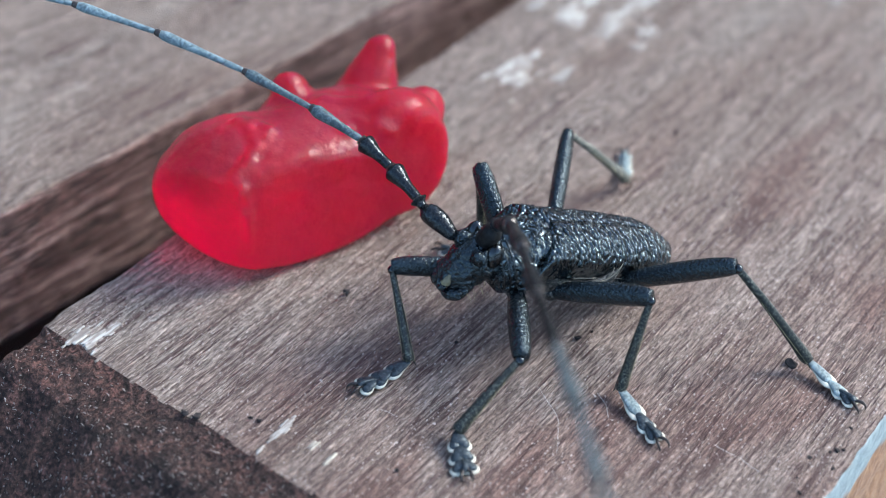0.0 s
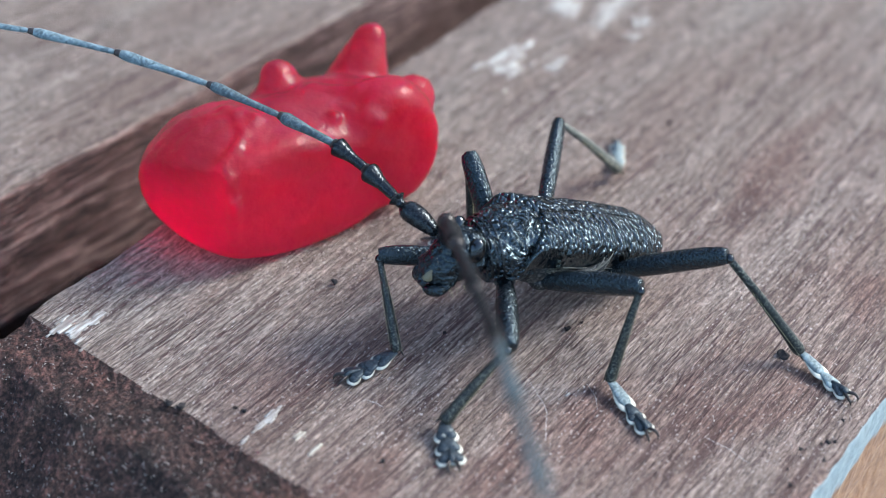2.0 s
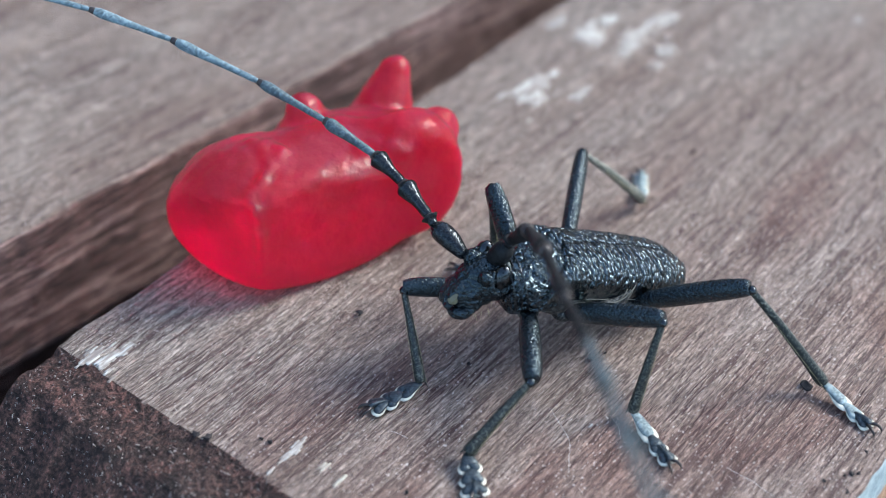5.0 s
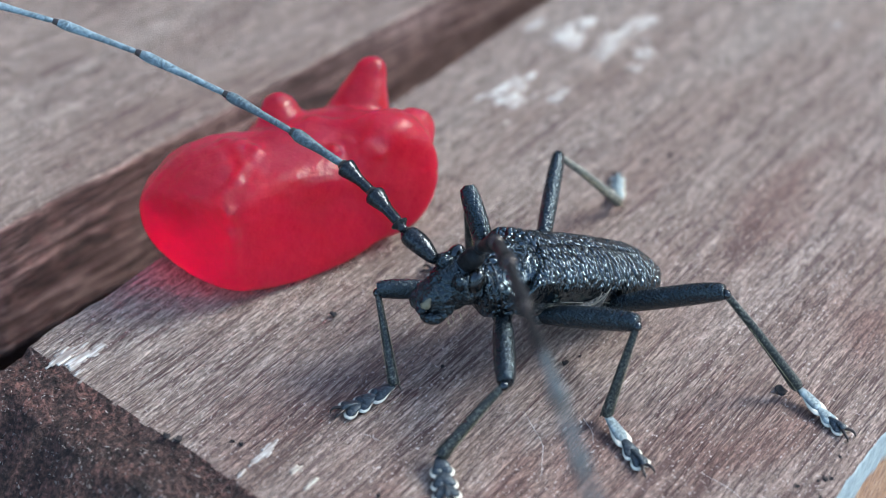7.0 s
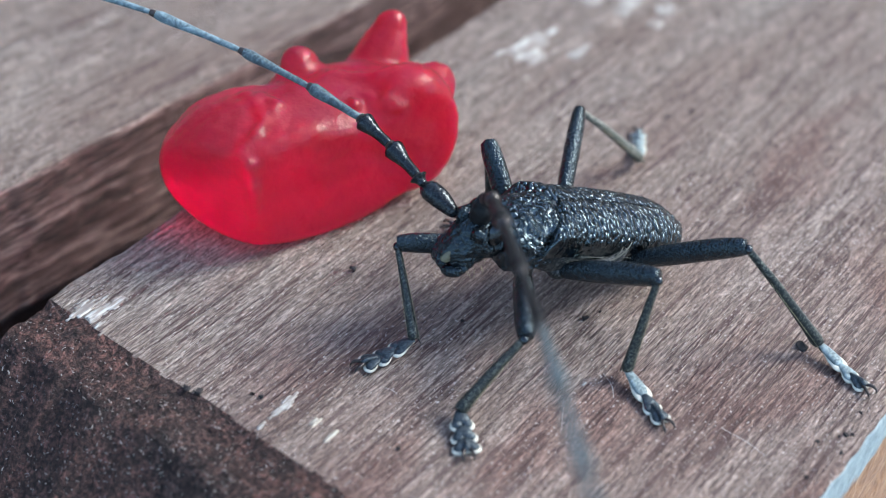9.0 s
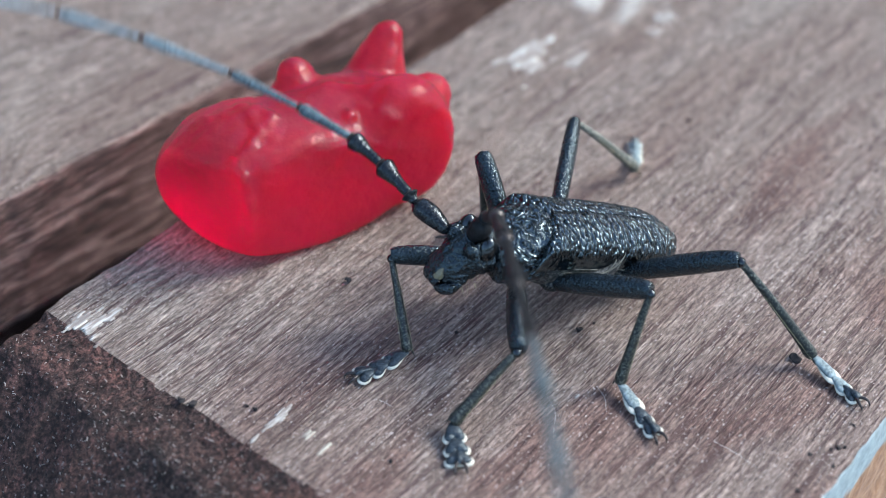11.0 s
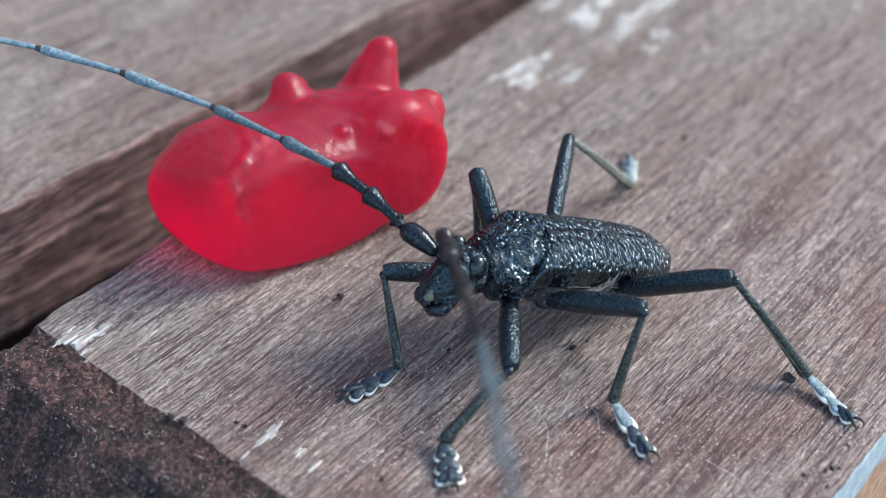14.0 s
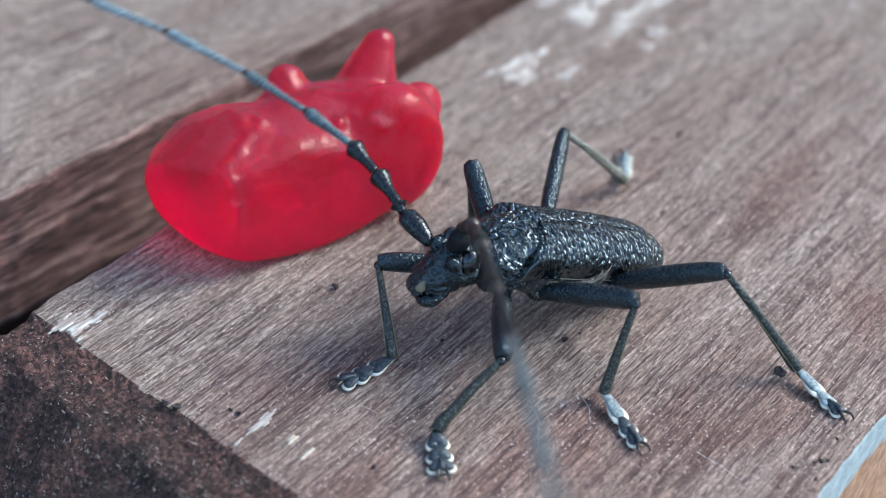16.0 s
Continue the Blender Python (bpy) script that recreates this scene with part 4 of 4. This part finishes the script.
# ---- antennae ----
def antenna(joints, label, dark=4, pale=6, swell=1.5, black=None, thick=1.0):
    """Scape, ring, and growing segments with swollen ends, from joints in the beetle's space; it turns about its first joint."""
    j = [np.array(v, float) for v in joints]
    o = j[0]
    d = j[1] - j[0]
    scape = part("antenna", tube([j[0], j[0] + 0.12 * d, j[0] + 0.5 * d + (0, 0, 0.01), j[0] + 0.85 * d, j[1]], [0.024, 0.042, 0.066, 0.064, 0.030], 20, 16),
                 black or SCAPE, beetle, label, o)
    pieces = []
    fat = [0.034, 0.040, 0.038, 0.030, 0.025, 0.024, 0.022, 0.021, 0.019, 0.017]
    for i in range(1, len(j) - 1):
        a, b = j[i], j[i + 1]
        d = b - a
        w = thick * fat[min(i - 1, len(fat) - 1)]
        knob = swell if i < 4 else 1.22
        pts = [a, a + 0.08 * d, a + 0.42 * d, a + 0.72 * d, a + 0.88 * d, b]
        rad = [w * 0.5, w * 0.72, w * 0.82, w * (0.35 + 0.65 * knob), w * knob, w * 0.72]
        mat = (black or SCAPE) if i < dark else (FLAGELLUM if i < pale else FLAGELLUM_PALE)
        v, f = tube(pts, rad, 22, 12)
        seg = part("antenna_segment", (np.asarray(v) - o, f), mat, scape)
        v, f = tube([b - 0.03 * d / np.linalg.norm(d), b + 0.006 * d / np.linalg.norm(d)], [w * 0.95, w * 0.8], 5, 12)
        pieces.append((seg, part("joint_ring", (np.asarray(v) - o, f), CLAW, scape)))
    return scape, j, pieces


antenna_right, _, _ = antenna([(0.541, -0.137, 0.755), (0.650, -0.375, 0.860), (0.662, -0.432, 0.890), (0.729, -0.685, 0.980), (0.832, -0.900, 1.080), (1.048, -1.198, 1.200), (1.364, -1.536, 1.360), (1.802, -1.906, 1.550), (2.231, -2.198, 1.700), (2.696, -2.447, 1.830), (3.147, -2.642, 1.950)],
    "long curved antenna, black at the base and blue-grey towards the tip", 4, 6, 1.45, None, 1.15)
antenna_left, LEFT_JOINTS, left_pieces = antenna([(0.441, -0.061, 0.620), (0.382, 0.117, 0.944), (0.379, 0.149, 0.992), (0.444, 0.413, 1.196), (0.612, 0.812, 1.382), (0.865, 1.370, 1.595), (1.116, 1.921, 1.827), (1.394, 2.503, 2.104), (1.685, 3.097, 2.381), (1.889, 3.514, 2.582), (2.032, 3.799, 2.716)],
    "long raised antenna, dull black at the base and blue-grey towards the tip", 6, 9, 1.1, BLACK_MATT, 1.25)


# ---- paint flecks, crumbs and fibres on the planks ----
def flake(cx, cy, along, across, seed, mat, label, streak=1.0, z=0.0):
    """A thin broken film of paint that follows the grain: cells of a fine net that a streaky mask leaves standing."""
    step = 0.013
    nx, ny = int(2.6 * along / step), int(2.6 * across / step)
    on = {}
    for i in range(nx):
        for j in range(ny):
            x, y = (i - nx / 2) * step, (j - ny / 2) * step
            r = math.hypot(x / along, y / across)
            m = 0.9 * nz(x * 2.5 + seed * 7, y * 13, seed) + 0.5 * nz(x * 9, y * 34 + seed * 3, seed) + 0.8 * nz(x * 5, y * 5 + seed, 3 + seed)
            m += 1.7 * max(0.0, nz(x * 1.6, y * 42 + seed, 7))
            if r + 1.15 * streak * m < 0.80:
                on[i, j] = 1
    key, verts, faces = {}, [], []

    def v(i, j, top):
        k = (i, j, top)
        if k not in key:
            x, y = cx + (i - nx / 2) * step, cy + (j - ny / 2) * step
            x += 0.4 * step * nz(i * 1.7, j * 1.3, seed)
            y += 0.4 * step * nz(i * 1.3, j * 1.9, seed + 4)
            key[k] = len(verts)
            verts.append((x, y, z + top_height(x, y) + (0.005 + 0.002 * nz(x * 20, y * 20) if top else -0.004)))
        return key[k]

    for i, j in on:
        c4 = [(i, j), (i + 1, j), (i + 1, j + 1), (i, j + 1)]
        faces.append(tuple(v(*q, True) for q in c4))
        for (a, b), nb in zip(zip(c4, c4[1:] + c4[:1]), ((i, j - 1), (i + 1, j), (i, j + 1), (i - 1, j))):
            if nb not in on:
                faces.append((v(*a, False), v(*b, False), v(*b, True), v(*a, True)))
    if not faces:
        return None
    ob = part("paint_fleck", (verts, faces), mat)
    return tagged(ob, label, "paint fleck", "paint flecks on the planks")


def crumb(c, r, seed, label):
    v, f = ball(c, (r, r * 0.75, r * 0.45), (0, 0, 30 * seed), 8, 10)
    v = [np.array(q) + 0.8 * r * np.array(noise.noise_vector(Vector(np.array(q) * (0.9 / r) + seed))) for q in v]
    ob = part("dirt_crumb", (v, f), DIRT)
    return tagged(ob, label, "dirt crumb", "crumbs on the plank")


flake(0.070, -0.365, 0.190, 0.150, 3, PAINT, "ragged fleck of old white paint on the plank", 1.0)
flake(0.146, -0.375, 0.100, 0.040, 4, PAINT, "ragged fleck of old white paint on the plank", 1.0)
flake(0.204, -1.805, 0.185, 0.042, 5, PAINT, "ragged fleck of old white paint on the plank", 1.0)
flake(0.294, -2.054, 0.075, 0.042, 6, PAINT_CREAM, "small cream paint fleck on the plank", 1.0)
flake(0.260, -2.197, 0.090, 0.034, 7, PAINT_CREAM, "small cream paint fleck on the plank", 1.0)
flake(4.400, -0.600, 0.300, 0.120, 28, PAINT, "ragged fleck of old white paint on the plank", 0.7)
flake(4.260, -0.740, 0.190, 0.150, 29, PAINT, "ragged fleck of old white paint on the plank", 0.7)
flake(4.543, -0.965, 0.160, 0.070, 10, PAINT, "ragged fleck of old white paint on the plank", 0.7)
flake(5.359, -0.509, 0.210, 0.140, 11, PAINT, "ragged fleck of old white paint on the plank", 0.7)
flake(5.513, -0.867, 0.300, 0.120, 12, PAINT, "ragged fleck of old white paint on the plank", 0.7)
flake(5.938, -0.861, 0.300, 0.100, 13, PAINT, "ragged fleck of old white paint on the plank", 0.7)
flake(5.588, -1.130, 0.20, 0.090, 14, PAINT, "ragged fleck of old white paint on the plank", 0.7)
flake(5.409, -0.183, 0.120, 0.080, 15, PAINT, "ragged fleck of old white paint on the plank", 0.7)
flake(5.694, -0.494, 0.12, 0.08, 16, PAINT, "ragged fleck of old white paint on the plank", 0.7)
flake(7.097, -2.170, 0.050, 0.060, 17, PAINT, "ragged fleck of old white paint on the plank", 0.7)
flake(5.324, -1.207, 0.09, 0.07, 18, PAINT, "ragged fleck of old white paint on the plank", 0.7)
flake(4.002, -0.872, 0.035, 0.030, 19, PAINT_CREAM, "small cream paint fleck on the plank", 0.7)
flake(1.560, -3.082, 0.030, 0.018, 20, PAINT, "ragged fleck of old white paint on the plank", 1.0)
crumb((0.021, -1.346, 0.015), 0.030, 1, "dark dirt crumb on the plank")
crumb((-0.007, -1.265, 0.015), 0.030, 2, "dark dirt crumb on the plank")
# The next two small crumbs stand in for a dark nick in the wood.
crumb((0.233, -1.655, 0.008), 0.016, 3, "dark dirt crumb on the plank")
crumb((0.222, -1.596, 0.006), 0.013, 4, "dark dirt crumb on the plank")
crumb((0.444, -2.548, 0.007), 0.014, 5, "dark dirt crumb on the plank")
crumb((4.286, -1.990, 0.009), 0.018, 6, "dark dirt crumb on the plank")
crumb((4.462, -2.086, 0.008), 0.016, 7, "dark dirt crumb on the plank")
crumb((5.798, -2.294, 0.010), 0.020, 8, "dark dirt crumb on the plank")
crumb((1.449, -1.320, 0.014), 0.028, 9, "dark dirt crumb on the plank")
crumb((2.703, -3.950, 0.020), 0.040, 10, "dark dirt crumb on the plank")
crumb((2.050, -2.754, 0.010), 0.020, 11, "dark dirt crumb on the plank")
crumb((1.525, -2.170, 0.007), 0.014, 12, "dark dirt crumb on the plank")
crumb((2.164, -2.793, 0.006), 0.012, 13, "dark dirt crumb on the plank")

# Tiny dark crumbs added in place of dark pits in the wood.
for k, (x, y) in enumerate([(2.435, -4.494), (2.171, -4.482), (2.213, -4.506), (2.243, -4.536), (2.065, -4.543), (1.772, -4.476), (1.865, -4.412), (2.061, -4.403)]):
    crumb((x, y, 0.006), 0.013 + 0.003 * (k % 3), 20 + k, "tiny dark crumb in place of a pit in the plank")


def fibre(a, b, sag, seed):
    """A hair-thin pale fibre that lies on the plank."""
    a, b = np.array(a), np.array(b)
    m = (a + b) / 2 + sag * np.array((0.4, -0.6))
    pts = [(*q, top_height(*q) + 0.012) for q in (a, a * 0.6 + m * 0.4, m, m * 0.4 + b * 0.6, b)]
    ob = part("fibre", tube(pts, [0.0007, 0.0010, 0.0011, 0.0010, 0.0007], 18, 6), FIBRE)
    tagged(ob, "hair-thin pale fibre lying on the plank", "fibre", "fibres on the plank")


fibre((1.775, -3.907), (1.765, -4.224), 0.02, 0)
fibre((1.706, -3.125), (1.565, -3.295), 0.03, 1)
fibre((1.521, -2.816), (1.160, -3.195), 0.08, 2)
fibre((0.757, -2.158), (0.774, -2.285), 0.02, 3)


# ---- what moves: the head nods and both antennae feel about ----
def limb(x, y, z, rx, ry, rz):
    return pose(x * C, y * C, z * C, rx, ry, rz)


# how the left antenna arches when it is lifted: each joint's shift sideways and up, in centimetres
ARCH = [(0, 0), (0.0, 0.04), (0.03, 0.10), (0.07, 0.26), (0.10, 0.22), (0.12, 0.09), (0.10, 0.10), (0.05, 0.07), (0.02, 0.03), (0, 0), (0, 0)]
ARCHED = {1.5: 0.60, 2.5: 1.1, 3.0: 0.62, 4.0: 0.38, 4.2: 0.34, 6.5: 0.72, 7.0: 0.15, 7.5: 0.25}


def arched_walk(rows):
    """Keys the left antenna: its first piece by the row, each further piece bent so that the chain arches."""
    keyed = [[] for _ in left_pieces]
    first = []
    for t, m in rows:
        a = ARCHED.get(t, 0.0)
        turn = m.to_3x3()
        goal = []
        for k, p in enumerate(LEFT_JOINTS):
            side, up = ARCH[k]
            goal.append(m.translation / C + turn @ Vector(p - LEFT_JOINTS[0]) + a * Vector((-0.88 * side, 0.47 * side, up)))
        at, poses = goal[0], []
        for k in range(len(goal) - 1):
            rest = Vector(LEFT_JOINTS[k + 1] - LEFT_JOINTS[k])
            way = (goal[k + 1] - goal[k]).normalized()
            bend = (turn @ rest).normalized().rotation_difference(way).to_matrix() @ turn
            shift = at - bend @ Vector(LEFT_JOINTS[k] - LEFT_JOINTS[0])
            poses.append(Matrix.Translation(C * shift) @ bend.to_4x4())
            at = at + rest.length * way
        first.append((t, poses[0]))
        back = poses[0].inverted()
        for rows_of, p in zip(keyed, poses[1:]):
            rows_of.append((t, back @ p))
    walk(antenna_left, first)
    for pair, rows_of in zip(left_pieces, keyed):
        for ob in pair:
            walk(ob, rows_of)


def motions():
    walk(head, [
        (0.0, limb(0.362, -0.005, 0.632, -1.3, 2.1, 1.3)), (0.5, limb(0.369, -0.002, 0.629, -0.5, 1.6, 1.8)),
        (1.0, limb(0.390, 0.007, 0.623, -0.5, 2.3, 0.7)), (1.5, limb(0.354, -0.029, 0.647, -1.6, 1.0, 1.2)),
        (2.0, limb(0.414, 0.019, 0.614, 0.4, 1.3, 1.5)), (2.5, limb(0.355, -0.040, 0.653, -2.9, 0.4, 1.2)),
        (3.0, limb(0.362, -0.025, 0.644, -1.6, 0.3, 1.8)), (3.5, limb(0.408, 0.004, 0.623, -3.1, 0.8, 1.7)),
        (4.0, limb(0.384, -0.009, 0.634, -3.0, 0.8, 1.2)), (4.2, limb(0.382, -0.010, 0.632, -2.1, 0.7, -0.9)),
        (6.5, limb(0.371, -0.022, 0.645, -5.8, -0.4, 1.0)), (7.0, limb(0.401, -0.006, 0.634, -3.2, -1.4, 2.8)),
        (7.5, limb(0.400, -0.005, 0.634, -3.4, -1.2, 2.2)), (8.0, limb(0.422, 0.014, 0.621, -2.1, -0.5, 3.0)),
        (8.2, limb(0.416, 0.007, 0.624, -2.4, 1.2, 2.3)), (10.3, limb(0.379, -0.019, 0.639, 0.3, 1.2, -0.4)),
        (10.5, limb(0.381, -0.015, 0.636, 1.2, 0.8, 0.0)), (11.0, limb(0.410, 0.004, 0.624, 0.9, 0.5, 2.7)),
        (11.5, limb(0.394, -0.004, 0.632, 1.1, -0.6, 2.7)), (12.0, limb(0.405, 0.001, 0.630, 2.1, -2.0, 4.1)),
        (12.5, limb(0.400, 0.001, 0.629, 0.7, 0.2, 3.0)), (13.0, limb(0.396, -0.003, 0.631, 1.4, -0.5, 2.8)),
        (13.5, limb(0.430, 0.012, 0.617, 4.5, 1.0, 3.0)), (14.0, limb(0.435, 0.020, 0.612, 5.0, 1.5, 3.7)),
        (14.5, limb(0.411, 0.007, 0.620, 1.9, 1.3, 1.8)), (15.0, limb(0.431, 0.017, 0.614, 4.1, 0.9, 3.1)),
        (15.5, limb(0.455, 0.037, 0.599, 4.1, 3.1, 4.7)), (16.0, limb(0.442, 0.020, 0.608, 0.6, 1.6, 2.4)),
    ])
    walk(antenna_right, [
        (0.0, limb(0.550, -0.135, 0.754, -0.5, 1.1, -0.9)), (0.5, limb(0.558, -0.132, 0.750, -0.8, 1.1, -0.3)),
        (1.0, limb(0.577, -0.126, 0.742, 1.4, 1.1, 2.0)), (1.5, limb(0.540, -0.159, 0.773, -4.4, 0.3, -1.4)),
        (2.0, limb(0.601, -0.115, 0.734, 2.1, 2.9, 3.7)), (2.5, limb(0.540, -0.167, 0.783, -5.2, 1.1, -2.8)),
        (3.0, limb(0.548, -0.153, 0.772, -3.1, -0.1, -1.1)), (3.5, limb(0.595, -0.121, 0.753, -1.3, 2.2, 1.2)),
        (4.0, limb(0.569, -0.135, 0.763, -2.9, -0.8, 0.8)), (4.2, limb(0.563, -0.146, 0.760, -2.7, -0.2, 0.4)),
        (6.5, limb(0.553, -0.143, 0.785, -0.5, -2.5, -3.3)), (7.0, limb(0.585, -0.127, 0.771, 3.3, -4.5, 1.6)),
        (7.5, limb(0.583, -0.128, 0.771, 2.7, -3.4, 1.8)), (8.0, limb(0.609, -0.109, 0.752, 5.3, -2.5, 4.1)),
        (8.2, limb(0.604, -0.118, 0.751, 4.5, -1.6, 3.5)), (10.3, limb(0.561, -0.159, 0.759, -1.7, 1.8, -0.2)),
        (10.5, limb(0.563, -0.155, 0.756, 0.8, -0.7, 0.4)), (10.93, limb(0.592, -0.131, 0.748, 6.4, 5.4, 1.7)), (11.0, limb(0.598, -0.126, 0.746, 1.9, 1.4, 1.9)), (11.07, limb(0.596, -0.128, 0.748, -2.6, -2.6, 1.7)), (11.2, limb(0.590, -0.131, 0.750, 1.6, 0.5, 1.2)),
        (11.5, limb(0.580, -0.135, 0.756, 1.8, -0.5, 0.6)), (12.0, limb(0.591, -0.127, 0.756, 3.9, -4.1, 2.8)),
        (12.5, limb(0.588, -0.128, 0.751, 4.8, -3.8, 2.2)), (13.0, limb(0.583, -0.134, 0.754, 3.8, -3.4, 2.8)),
        (13.5, limb(0.620, -0.125, 0.728, 5.1, -0.3, 5.8)), (14.0, limb(0.628, -0.116, 0.720, 8.8, -4.4, 5.8)),
        (14.5, limb(0.599, -0.128, 0.737, 3.0, -6.0, 2.6)), (15.0, limb(0.622, -0.119, 0.726, 6.5, -9.0, 2.9)),
        (15.5, limb(0.653, -0.093, 0.703, 7.8, -9.1, 6.1)), (15.87, limb(0.642, -0.101, 0.714, 6.8, -5.0, 4.0)), (16.0, limb(0.632, -0.111, 0.727, 5.2, 0.7, -7.0)),
    ])
    arched_walk([
        (0.0, limb(0.444, -0.064, 0.621, 2.9, 6.4, 4.0)), (0.5, limb(0.452, -0.060, 0.617, 2.8, 3.0, 2.1)),
        (1.0, limb(0.471, -0.052, 0.610, 11.9, 20.4, 14.3)), (1.5, limb(0.437, -0.089, 0.638, 3.4, -6.8, -1.9)),
        (2.0, limb(0.496, -0.040, 0.601, 26.4, 34.8, 30.2)), (2.5, limb(0.438, -0.100, 0.645, 3.1, -7.0, -0.6)),
        (3.0, limb(0.445, -0.083, 0.635, 6.7, -0.3, 3.3)), (3.5, limb(0.491, -0.054, 0.615, 31.0, 33.1, 35.7)),
        (4.0, limb(0.466, -0.068, 0.625, 2.1, -1.2, 3.7)), (4.2, limb(0.463, -0.073, 0.623, 1.4, -0.5, 4.0)),
        (6.5, limb(0.454, -0.082, 0.642, 6.6, -2.8, 2.0)), (7.0, limb(0.485, -0.063, 0.629, 2.6, 0.2, 2.9)),
        (7.5, limb(0.484, -0.063, 0.629, -0.9, -6.7, -1.2)), (8.0, limb(0.507, -0.043, 0.613, 4.6, 7.8, 4.8)),
        (8.2, limb(0.499, -0.051, 0.615, 10.8, 20.9, 14.5)), (10.3, limb(0.460, -0.081, 0.626, 3.1, 9.7, 9.3)),
        (10.5, limb(0.462, -0.075, 0.624, 1.6, 4.9, 6.4)), (11.0, limb(0.494, -0.052, 0.613, 5.0, 8.5, 6.1)),
        (11.5, limb(0.478, -0.060, 0.621, 4.4, 9.0, 9.7)), (12.0, limb(0.491, -0.053, 0.620, -3.8, -20.8, -6.9)),
        (12.5, limb(0.484, -0.055, 0.618, 9.9, 13.9, 13.5)), (13.0, limb(0.481, -0.059, 0.620, -2.6, -15.3, -4.4)),
        (13.5, limb(0.514, -0.043, 0.601, 19.3, 26.2, 22.1)), (14.0, limb(0.520, -0.035, 0.595, 28.7, 32.0, 31.0)),
        (14.5, limb(0.494, -0.050, 0.606, 25.5, 30.5, 31.9)), (15.0, limb(0.516, -0.039, 0.599, 11.6, 15.1, 12.9)),
        (15.5, limb(0.540, -0.016, 0.580, 28.7, 32.2, 31.4)), (16.0, limb(0.525, -0.037, 0.595, 8.9, 13.6, 11.4)),
    ])


motions()
